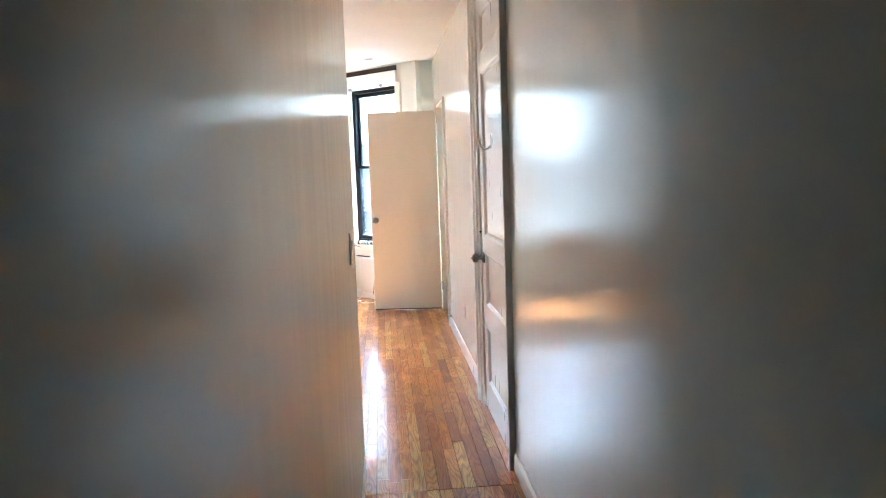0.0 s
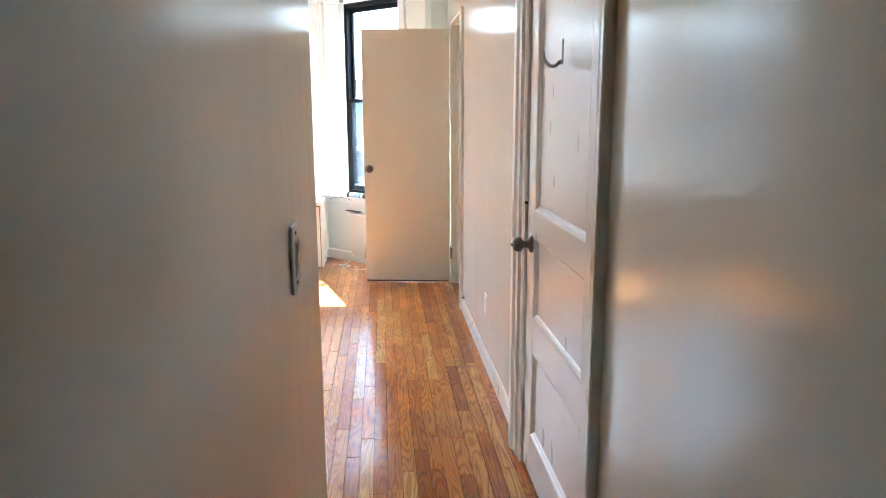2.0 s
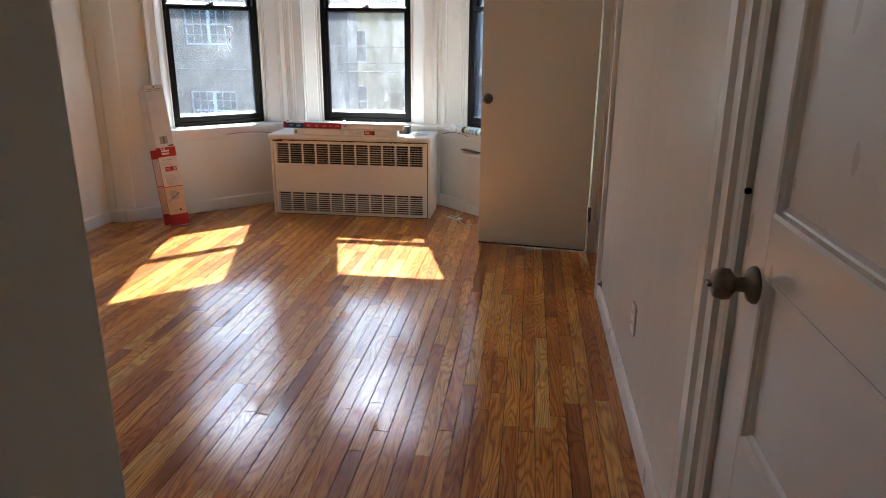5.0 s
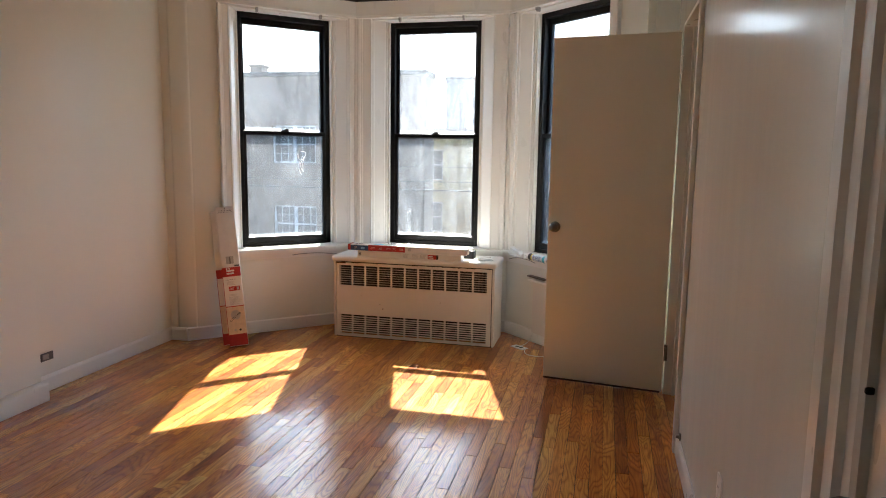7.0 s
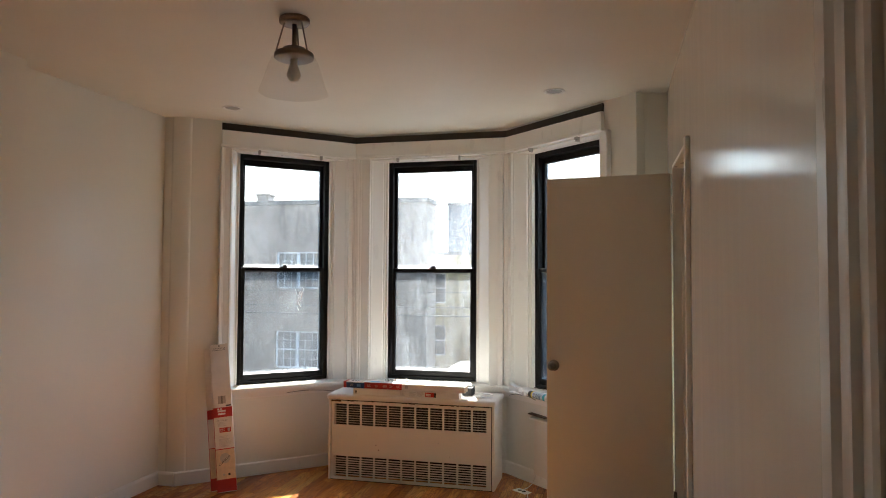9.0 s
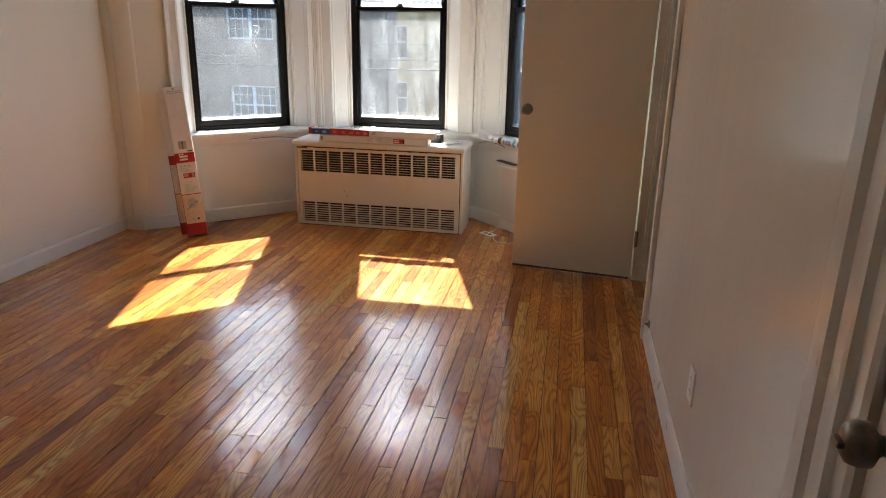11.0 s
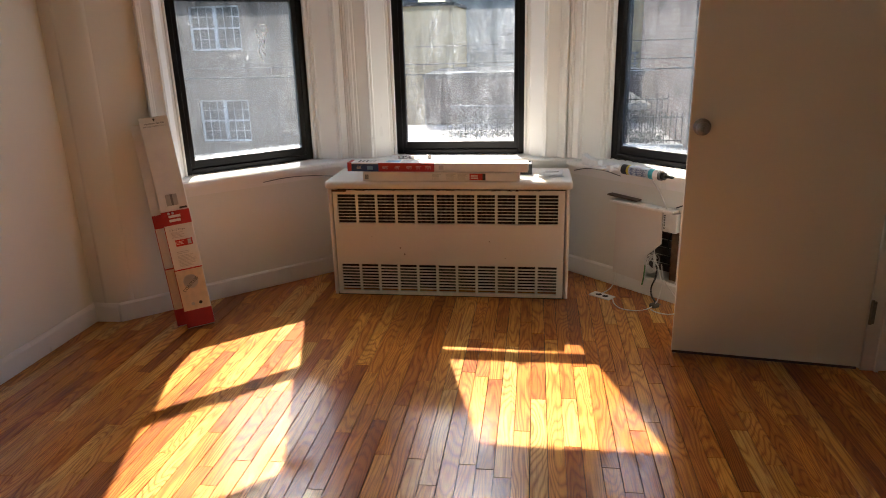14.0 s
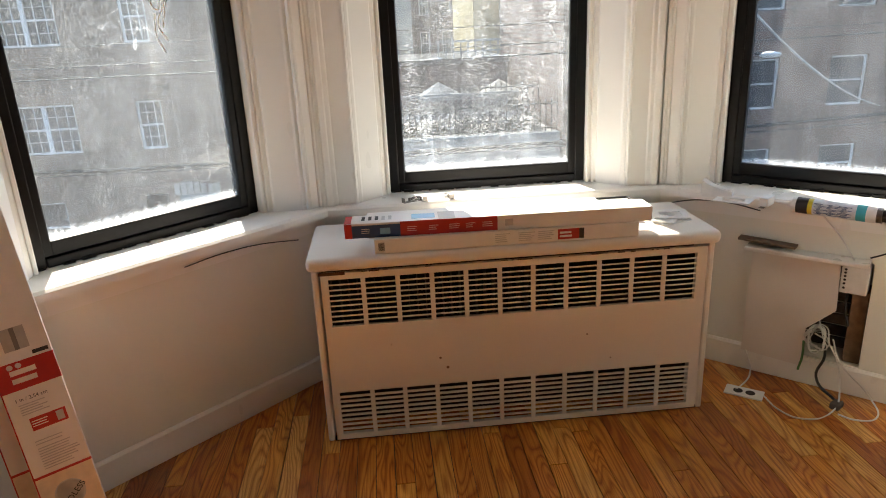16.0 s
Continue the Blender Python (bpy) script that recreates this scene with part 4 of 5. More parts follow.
mark(low, "dark_label", 0.615, 0.63, 0.006, 0.038, INK)
bars(low, 0.556, 0.595, 0.03, 2, 0.011, WINK, 7, 0.006)
up = carton("blind_box", pose(-2.275, 8.742, TOPZ + 0.0445, 0, 0, -1.6), 0.925, 0.09, 0.045, "long blue, red and white printed carton on another", "cartons on the radiator")
mark(up, "red_corner", 0.0, 0.022, 0.0005, 0.0445, RED)
mark(up, "blue_field", 0.022, 0.165, 0.0005, 0.0385, BLUE)
mark(up, "red_field", 0.165, 0.455, 0.0005, 0.0445, RED)
mark(up, "badge", 0.105, 0.135, 0.010, 0.028, LBLUE, 0.001)
for x0 in (0.05, 0.185, 0.25, 0.31, 0.36, 0.41):
    bars(up, x0, x0 + 0.032, 0.028, 3, 0.006, WINK, int(x0 * 100), 0.0014)
mark(up, "bar_code", 0.478, 0.502, 0.012, 0.033, PALE)


def top_mark(parent, x0, x1, y0, y1, z, mat, name="print_field"):
    bm = bmesh.new()
    box(bm, x0, x1, y0, y1, z - 0.0005, z + 0.0007)
    return part(name, bm, mat, parent)


top_mark(up, 0.0, 0.02, 0.002, 0.084, 0.045, RED)
top_mark(up, 0.2, 0.27, 0.02, 0.07, 0.045, LBLUE)
top_mark(up, 0.28, 0.33, 0.004, 0.08, 0.045, PALE)
for k in range(5):
    top_mark(up, 0.05 + 0.02 * k, 0.06 + 0.02 * k, 0.03, 0.07, 0.045, INK if k < 3 else PALE, "print_lines")
bm = bmesh.new()
box(bm, 0.924, 0.927, 0.004, 0.08, 0.003, 0.04)
part("end_flap", bm, KRAFT, up, "torn kraft end flap")
back = carton("blind_box", pose(-2.21, 8.872, TOPZ, 0, 0, 0.6), 0.76, 0.085, 0.062, "plain white carton lying behind the printed ones", "cartons on the radiator")

fr = thing("plastic_packet", (-1.40, 8.93, TOPZ + 0.02), "small black-edged clear plastic packet on the radiator", "packet")
bm = bmesh.new()
for b in ((-0.07, 0.07, -0.05, -0.044), (-0.07, 0.07, 0.044, 0.05), (-0.07, -0.064, -0.05, 0.05), (0.064, 0.07, -0.05, 0.05)):
    box(bm, *b, -0.02, 0.036, 0.001)
part("rim", bm, IRON, fr)
bm = bmesh.new()
box(bm, -0.066, 0.066, -0.047, 0.047, -0.019, 0.03, 0.002)
part("tray", bm, plain("clear_grey_plastic", (0.55, 0.55, 0.53), 0.2), fr)


def wall_plate(x, y, z, turn, tilt=0.0, group="spare cover plates"):
    e = thing("cover_plate", (x, y, z), "loose white plastic wall plate lying flat", "wall plate", group)
    e.matrix_world = pose(x, y, z, tilt, 0, turn)
    bm = bmesh.new()
    for b in ((-0.057, 0.057, -0.036, -0.017), (-0.057, 0.057, 0.017, 0.036), (-0.057, -0.034, -0.0175, 0.0175), (0.034, 0.057, -0.0175, 0.0175)):
        box(bm, *b, 0.0, 0.005, 0.0012)
    part("plate", bm, WHITEPL, e)
    return e


wall_plate(-1.235, 8.845, TOPZ, 20)
wall_plate(-1.245, 8.85, TOPZ + 0.006, 55)
wall_plate(-1.23, 8.86, TOPZ + 0.014, -10, 8)
wall_plate(-1.0, 8.892, SILL + 0.001, -42)

# ---- things on the stools ----
dp = thing("tape_dispenser", (-1.02, 8.965, SILL), "white plastic wedge-shaped tape dispenser on the window stool", "dispenser")
dp.matrix_world = pose(-1.02, 8.965, SILL, 0, 0, -38)
bm = bmesh.new()
v = [bm.verts.new(p) for p in ((-0.05, -0.025, 0), (0.05, -0.025, 0), (0.05, -0.025, 0.028), (-0.01, -0.025, 0.034), (-0.05, -0.025, 0.058), (-0.05, 0.025, 0), (0.05, 0.025, 0), (0.05, 0.025, 0.028), (-0.01, 0.025, 0.034), (-0.05, 0.025, 0.058))]
bm.faces.new(v[:5]); bm.faces.new(v[9:4:-1])
for k in range(5):
    j = (k + 1) % 5
    bm.faces.new((v[k], v[j], v[5 + j], v[5 + k]))
bmesh.ops.bevel(bm, geom=list(bm.edges), offset=0.004, segments=2, affect="EDGES")
part("body", bm, WHITEPL, dp)

rc = thing("spare_socket", (-0.93, 8.815, SILL), "loose white receptacle with metal strap lying on stool", "outlet")
rc.matrix_world = pose(-0.93, 8.815, SILL + 0.014, 90, 0, 40)
bm = bmesh.new()
box(bm, -0.03, 0.03, -0.012, 0.016, -0.014, 0.014, 0.003)
part("body", bm, WHITEPL, rc)
bm = bmesh.new()
box(bm, -0.045, 0.045, -0.0135, -0.012, -0.008, 0.008, 0.0004)
part("strap", bm, STEEL, rc)
bm = bmesh.new()
for x in (-0.018, 0.018):
    box(bm, x - 0.012, x + 0.012, -0.0165, -0.012, -0.009, 0.009, 0.002)
part("socket_face", bm, WHITEPL, rc)

ck = thing("caulk_tube", (-0.76, 8.585, SILL), "white and blue caulk tube with black cap lying on stool", "tube")
cdir = Vector((-0.72, 8.535, 0)) - Vector((-0.895, 8.728, 0))
ck.matrix_world = Matrix.Translation((-0.895, 8.728, SILL + 0.0245)) @ cdir.to_track_quat("Z", "Y").to_matrix().to_4x4()
for nm, za, zb, r, mt in (("nozzle_end", 0.0, 0.012, 0.0235, WHITEPL), ("black_band", 0.012, 0.045, 0.024, IRON), ("yellow_band", 0.045, 0.058, 0.0241, plain("yellow_print", (0.7, 0.55, 0.03), 0.4)), ("label", 0.058, 0.175, 0.024, plain("white_blue_label", (0.62, 0.68, 0.72), 0.35, 0, 0.12, 60)), ("blue_band", 0.175, 0.20, 0.0241, plain("teal_print", (0.05, 0.42, 0.5), 0.4)), ("end", 0.20, 0.226, 0.024, WHITEPL), ("foil_end", 0.226, 0.24, 0.0225, STEEL)):
    bm = bmesh.new()
    lathe(bm, [(0.001, za), (r, za), (r, zb), (0.001, zb)], Matrix.Identity(4), 28)
    part(nm, bm, mt, ck, "", False)
bm = bmesh.new()
lathe(bm, [(0.001, 0.24), (0.018, 0.24), (0.018, 0.255), (0.008, 0.257), (0.006, 0.30), (0.001, 0.30)], Matrix.Identity(4), 16)
part("plunger", bm, IRON, ck)
bm = bmesh.new()
lathe(bm, [(0.001, 0.0), (0.012, -0.002), (0.007, -0.012), (0.004, -0.05), (0.001, -0.05)], Matrix.Identity(4), 14)
part("nozzle", bm, WHITEPL, ck)
bm = bmesh.new()
for k in range(11):
    a = 20 + k * 8 - 150
    for j in range(3):
        za = (0.063, 0.098, 0.128)[j] + (k % 3) * 0.004
        zb = za + (0.022, 0.014, 0.036)[(j + k) % 3]
        box(bm, -0.0008, 0.0008, -0.0003, 0.0003, za, min(0.172, zb), 0, pose(0, 0, 0, 0, 0, a) @ Matrix.Translation((0, -0.0243, 0)))
part("print_lines", bm, BLUE, ck)

rs = random.Random(21)
for x, y in ((-2.063, 9.165), (-2.02, 9.178), (-1.92, 9.19)):
    e = thing("metal_bracket", (x, y, SILL), "small crumpled metal blind bracket on the stool", "bracket", "loose brackets")
    e.matrix_world = pose(x, y, SILL, 0, 0, rs.uniform(0, 180))
    bm = bmesh.new()
    box(bm, -0.026, 0.026, -0.010, 0.010, 0.0, 0.002, 0.0006)
    box(bm, -0.026, -0.024, -0.010, 0.010, 0.0, 0.018, 0.0006)
    box(bm, 0.008, 0.026, -0.008, 0.008, 0.004, 0.006, 0.0006, pose(0, 0, 0, 0, -20, 0))
    part("plate", bm, STEEL, e)
    bm = bmesh.new()
    cyl(bm, 0.004, 0.004, 0.012, Matrix.Translation((0.0, 0, 0.002)), 10)
    part("screw", bm, STEEL, e)

# ---- opened wall under the right-hand window ----
M3, _len3 = facet(C, D)
pn = thing("access_panel", M3 @ Vector((0.35, 0, 0.08)), "loose beige board half covering a hole in the wall", "panel")
pn.matrix_world = M3
bm = bmesh.new()
front = [(0.345, 0.082), (0.545, 0.072), (0.545, 0.215), (0.628, 0.30), (0.622, 0.462), (0.35, 0.475)]
a = [bm.verts.new((x, -0.022, z)) for x, z in front]
c = [bm.verts.new((x, -0.012, z)) for x, z in front]
bm.faces.new(a); bm.faces.new(list(reversed(c)))
for k in range(6):
    bm.faces.new((a[k], a[(k + 1) % 6], c[(k + 1) % 6], c[k]))
part("board", bm, ENAMEL, pn)
bm = bmesh.new()
box(bm, 0.33, 0.705, -0.06, 0.0, 0.474, 0.488, 0.003, Matrix.Translation((0, 0, 0)))
part("ledge", bm, TRIM, pn, "white strip laid on top of the board")
bm = bmesh.new()
box(bm, 0.285, 0.47, -0.045, -0.003, 0.497, 0.505, 0.001, pose(0, 0, 0.018, 0, 2.0, 0))
part("strip", bm, plain("brown_strip", (0.11, 0.075, 0.05), 0.6), pn, "brown wooden strip")

jb = thing("terminal_block", M3 @ Vector((0.62, 0, 0.37)), "white perforated electrical housing in the wall hole", "junction box")
jb.matrix_world = M3
bm = bmesh.new()
box(bm, 0.626, 0.705, -0.016, 0.06, 0.366, 0.462, 0.004)
part("housing", bm, WHITEPL, jb)
bm = bmesh.new()
for z in (0.385, 0.4, 0.413, 0.426, 0.438, 0.449):
    lathe(bm, [(0.0005, 0.001), (0.0042, 0.001)], Matrix.Translation((0.638, -0.016, z)) @ pose(0, 0, 0, 90, 0, 0), 10)
part("hole", bm, DARK, jb)
st = thing("wall_stud", M3 @ Vector((0.69, 0.03, 0.105)), "bare brown timber stud inside the wall hole", "stud")
st.matrix_world = M3
bm = bmesh.new()
box(bm, 0.662, 0.712, 0.02, 0.11, 0.106, 0.365, 0.003)
part("timber", bm, plain("old_timber", (0.19, 0.115, 0.065), 0.8, 0, 0.25, 40, 0.3), st)
sf = thing("hole_lining", M3 @ Vector((0.5, 0.12, 0.105)), "dark grey lath behind the wall hole", "lath")
sf.matrix_world = M3
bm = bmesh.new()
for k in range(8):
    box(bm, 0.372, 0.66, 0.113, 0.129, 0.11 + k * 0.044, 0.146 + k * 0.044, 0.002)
part("lath", bm, plain("dark_grey_lath", (0.10, 0.085, 0.075), 0.9, 0, 0.3, 30, 0.4), sf)

WIRE = plain("white_cable", (0.74, 0.72, 0.68), 0.4)


def cable(points, label, r=0.0028, mat=None, name="cable", group="loose cables"):
    e = new(name)
    e.location = points[0]
    tagged(e, label, "cable", group)
    o = Vector(points[0])
    tube("cord", [Vector(p) - o for p in points], r, mat or WIRE, e)
    return e


def m3(u, d, z):
    return tuple(M3 @ Vector((u, d, z)))


fp = thing("floor_outlet", (-0.955, 8.782, 0.0), "white duplex cover plate lying on the floor", "outlet")
fp.matrix_world = pose(-0.955, 8.782, 0.0, 0, 0, -38)
bm = bmesh.new()
box(bm, -0.062, 0.062, -0.032, 0.032, 0.0, 0.006, 0.002)
part("cover_plate", bm, WHITEPL, fp)
for x in (-0.02, 0.02):
    bm = bmesh.new()
    lathe(bm, [(0.001, 0.0072), (0.0155, 0.0068), (0.0165, 0.0055)], Matrix.Translation((x, 0, 0)), 16)
    part("socket_hole", bm, DARK, fp)
cable([m3(0.36, -0.016, 0.085), (-0.90, 8.85, 0.03), (-0.95, 8.82, 0.004), (-0.975, 8.80, 0.009)], "white cable from board to floor plate")
cable([(-0.905, 8.745, 0.006), (-0.90, 8.66, 0.003), (-0.86, 8.60, 0.003), (-0.74, 8.62, 0.004), (-0.69, 8.665, 0.04), m3(0.62, -0.02, 0.18), m3(0.575, -0.01, 0.20)], "white cable trailing over the floor to the wall")
cable([m3(0.63, -0.005, 0.19), m3(0.66, -0.02, 0.12), (-0.60, 8.64, 0.03), (-0.62, 8.57, 0.003), (-0.70, 8.565, 0.003), (-0.735, 8.60, 0.006)], "white cable looping from wall to floor")
rs = random.Random(5)
for k in range(5):
    pts = []
    for j in range(9):
        a = j * 1.15 + k * 0.7
        pts.append(m3(0.585 + rs.uniform(0.02, 0.045) * math.cos(a), -0.012 + 0.014 * math.sin(a * 1.7) - 0.004 * k, 0.185 + rs.uniform(0.025, 0.05) * math.sin(a)))
    cable(pts, "tangled bundle of thin white cable", 0.0022)
cable([m3(0.56, 0.05, 0.28), m3(0.58, 0.0, 0.25), m3(0.6, -0.01, 0.2)], "white cable hanging in the hole", 0.003)
cable([m3(0.60, -0.005, 0.19), m3(0.615, -0.02, 0.13), m3(0.60, -0.035, 0.05), (-0.70, 8.66, 0.012)], "black power cord hanging from the hole", 0.0045, IRON)
cable([m3(0.645, 0.06, 0.36), m3(0.65, 0.01, 0.30), m3(0.665, 0.015, 0.24)], "dark cord inside the hole", 0.004, IRON)
cable([m3(0.545, -0.02, 0.17), m3(0.548, -0.03, 0.11), m3(0.54, -0.03, 0.06)], "short green cord end", 0.004, plain("green_cord", (0.08, 0.22, 0.07), 0.5))
pg = thing("power_plug", (-0.71, 8.645, 0.0), "clear plastic plug lying on the floor", "plug")
bm = bmesh.new()
box(bm, -0.022, 0.022, -0.016, 0.016, 0.0, 0.022, 0.006, pose(0, 0, 0, 0, 0, 35))
part("body", bm, plain("smoky_plastic", (0.13, 0.11, 0.09), 0.25), pg)
bm = bmesh.new()
for y in (-0.006, 0.006):
    box(bm, 0.02, 0.036, y - 0.001, y + 0.001, 0.008, 0.014, 0, pose(0, 0, 0, 0, 0, 35))
part("prong", bm, STEEL, pg)
M1, _len1 = facet(A, B)
cable([tuple(M1 @ Vector((0.80, -0.016, 0.60))), tuple(M1 @ Vector((0.92, -0.018, 0.607))), tuple(M1 @ Vector((1.07, -0.02, 0.60))), tuple(M1 @ Vector((1.2, -0.05, 0.585)))], "dark cable stapled below the window stool", 0.0018, IRON)
cable([m3(0.05, -0.018, 0.60), m3(0.14, -0.022, 0.622), m3(0.26, -0.02, 0.625), m3(0.36, -0.018, 0.61)], "dark cable stapled below the window stool", 0.002, IRON)
cable([m3(0.545, -0.018, 0.625), m3(0.61, -0.03, 0.56), m3(0.66, -0.04, 0.49)], "white cable running down from the stool", 0.003)
cable([m3(0.70, -0.02, 0.50), m3(0.80, -0.018, 0.545), m3(1.0, -0.018, 0.55)], "dark cable running along the wall", 0.0028, IRON)


# ---- outside ----
GROUND = -5.4


def brick_mat(name, c1, c2, mortar, scale=1.0):
    m, nt, b = node_mat(name)
    geo = nt.nodes.new("ShaderNodeNewGeometry")
    sep = nt.nodes.new("ShaderNodeSeparateXYZ"); nt.links.new(geo.outputs["Position"], sep.inputs[0])
    cmb = nt.nodes.new("ShaderNodeCombineXYZ")
    nt.links.new(sep.outputs["X"], cmb.inputs["X"]); nt.links.new(sep.outputs["Z"], cmb.inputs["Y"])
    br = add(nt, "TexBrick", Color1=(*c1, 1), Color2=(*c2, 1), Mortar=(*mortar, 1), Scale=1.0)
    br.inputs["Brick Width"].default_value, br.inputs["Row Height"].default_value = 0.21 * scale, 0.073 * scale
    br.inputs["Mortar Size"].default_value = 0.008
    nt.links.new(cmb.outputs[0], br.inputs["Vector"])
    n = noise_tex(nt, geo.outputs["Position"], 0.6, 6, 0.65)
    mx = nt.nodes.new("ShaderNodeMix"); mx.data_type, mx.blend_type = "RGBA", "MULTIPLY"; mx.inputs[0].default_value = 0.6
    nt.links.new(br.outputs["Color"], mx.inputs[6]); nt.links.new(ramp(nt, n, [(0.3, grey(0.6)), (0.7, grey(1.1))]), mx.inputs[7])
    nt.links.new(mx.outputs[2], b.inputs["Base Color"])
    b.inputs["Roughness"].default_value = 0.9
    bumped(nt, b, br.outputs["Fac"], 0.4, -0.01)
    return m


BRICK_L = brick_mat("tan_brown_brick", (0.36, 0.245, 0.175), (0.29, 0.185, 0.13), (0.36, 0.31, 0.26))
BRICK_R = brick_mat("red_brown_brick", (0.27, 0.16, 0.115), (0.21, 0.12, 0.085), (0.27, 0.22, 0.19))
BRICK_D = brick_mat("dark_brick", (0.13, 0.085, 0.07), (0.10, 0.065, 0.055), (0.17, 0.15, 0.14))
CREAM = plain("cream_stucco", (0.62, 0.50, 0.27), 0.9, 0, 0.08, 1.5, 0.2)
SLATE = plain("slate_siding", (0.10, 0.13, 0.17), 0.8, 0, 0.15, 1.2, 0.2)
BLUEGREY = plain("grey_siding", (0.30, 0.33, 0.34), 0.8, 0, 0.1, 1.2, 0.2)
CONC = plain("pale_stucco_wall", (0.50, 0.45, 0.41), 0.9, 0, 0.15, 0.9, 0.3)
PVC = plain("white_window_frame", (0.8, 0.8, 0.8), 0.5)
ROOFM = plain("roof_felt", (0.06, 0.06, 0.06), 0.9, 0, 0.2, 2)
ASPH = plain("asphalt", (0.055, 0.055, 0.056), 0.9, 0, 0.25, 3, 0.3)
SIDEWALK = plain("pavement_concrete", (0.36, 0.35, 0.33), 0.9, 0, 0.12, 2, 0.2)
_gm, _gnt, FARGLASS = node_mat("far_window_glass")
FARGLASS.inputs["Base Color"].default_value = (0.05, 0.06, 0.07, 1)
FARGLASS.inputs["Roughness"].default_value = 0.08
FARGLASS = _gm

bm = bmesh.new()
box(bm, -900, 900, -900, 1800, GROUND - 0.5, GROUND)
structure(finish(bm, "ground", ASPH), "grey asphalt ground and street", "ground")
bm = bmesh.new()
box(bm, -60, 60, 22.6, 26.2, GROUND, GROUND + 0.14, 0.01)
structure(finish(bm, "pavement", SIDEWALK), "pale concrete pavement with kerb", "pavement")
bm = bmesh.new()
box(bm, -60, 60, 9.9, 12.2, GROUND, GROUND + 0.14, 0.01)
structure(finish(bm, "pavement", SIDEWALK), "pale concrete pavement with kerb", "pavement")


def far_window(parent, x0, x1, z0, z1, y, panes=(1,), grid=True, lintel=None, blind=0.0):
    """Sash windows side by side in one opening, with sill; y is the facade."""
    e = new("window")
    e.parent = parent
    e.location = (0, 0, 0)
    n = panes[0]
    f = 0.055
    bm = bmesh.new()
    wd = (x1 - x0) / n
    for k in range(n):
        a, b = x0 + k * wd, x0 + (k + 1) * wd
        zm = (z0 + z1) / 2
        box(bm, a, a + f, y - 0.02, y + 0.1, z0, z1)
        box(bm, b - f, b, y - 0.02, y + 0.1, z0, z1)
        box(bm, a + f, b - f, y - 0.02, y + 0.1, z1 - f, z1)
        box(bm, a + f, b - f, y - 0.02, y + 0.1, z0, z0 + f)
        box(bm, a + f, b - f, y - 0.01, y + 0.1, zm - 0.025, zm + 0.025)
        if grid:
            for j in (1, 2):
                xx = a + (b - a) * j / 3
                box(bm, xx - 0.009, xx + 0.009, y + 0.02, y + 0.06, z0 + f, z1 - f)
            for zz in ((zm + z1) / 2, (zm + z0) / 2):
                box(bm, a + f, b - f, y + 0.022, y + 0.058, zz - 0.009, zz + 0.009)
    part("frame", bm, PVC, e)
    for k in range(n):
        bm = bmesh.new()
        a, b = x0 + k * wd, x0 + (k + 1) * wd
        box(bm, a + f * 0.6, b - f * 0.6, y + 0.04, y + 0.05, z0 + f * 0.6, z1 - f * 0.6)
        part("pane", bm, FARGLASS, e)
    bm = bmesh.new()
    box(bm, x0 - 0.08, x1 + 0.08, y - 0.08, y + 0.1, z0 - 0.12, z0 - 0.002, 0.01)
    part("sill", bm, CONC, e)
    if lintel:
        bm = bmesh.new()
        k, w = 0, 0.085
        while x0 - 0.1 + k * w < x1 + 0.1:
            box(bm, x0 - 0.1 + k * w + 0.006, x0 - 0.1 + (k + 1) * w - 0.006, y - 0.03, y + 0.05, z1 + 0.004, z1 + 0.24)
            k += 1
        part("lintel", bm, lintel, e)
    return e


def facade(bm, x0, x1, z0, z1, y, depth, holes):
    """A facade with real openings, and the building's body behind it."""
    xs = sorted({x0, x1, *[v for h in holes for v in h[:2]]})
    zs = sorted({z0, z1, *[v for h in holes for v in h[2:4]]})
    for xa, xb in zip(xs, xs[1:]):
        run = None
        for za, zb in zip(zs, zs[1:]):
            cx, cz = (xa + xb) / 2, (za + zb) / 2
            solid = not any(h[0] < cx < h[1] and h[2] < cz < h[3] for h in holes)
            if solid:
                run = [za, zb] if run is None else [run[0], zb]
            if run and (not solid or zb == zs[-1]):
                box(bm, xa, xb, y, y + 0.3, run[0], run[1])
                run = None
    box(bm, x0, x1, y + 0.3, y + depth, z0, z1)


def building(name, x0, x1, top, y, depth, mat, label, windows=(), lintel=None, cornice=True):
    e = thing(name, ((x0 + x1) / 2, y, GROUND), label, "building")
    e.location = (0, 0, 0)
    bm = bmesh.new()
    facade(bm, x0, x1, GROUND, top, y, depth, [w[:4] for w in windows])
    part("wall", bm, mat, e)
    bm = bmesh.new()
    box(bm, x0 - 0.05, x1 + 0.05, y - 0.06, y + depth + 0.05, top, top + 0.16, 0.02)
    part("roof", bm, ROOFM, e)
    if cornice:
        bm = bmesh.new()
        box(bm, x0 - 0.03, x1 + 0.03, y - 0.1, y + 0.02, top - 0.35, top - 0.002, 0.02)
        part("cornice", bm, CONC, e)
    for w in windows:
        far_window(e, *w[:4], y + 0.1, (w[4],), w[5] if len(w) > 5 else True, lintel)
    return e


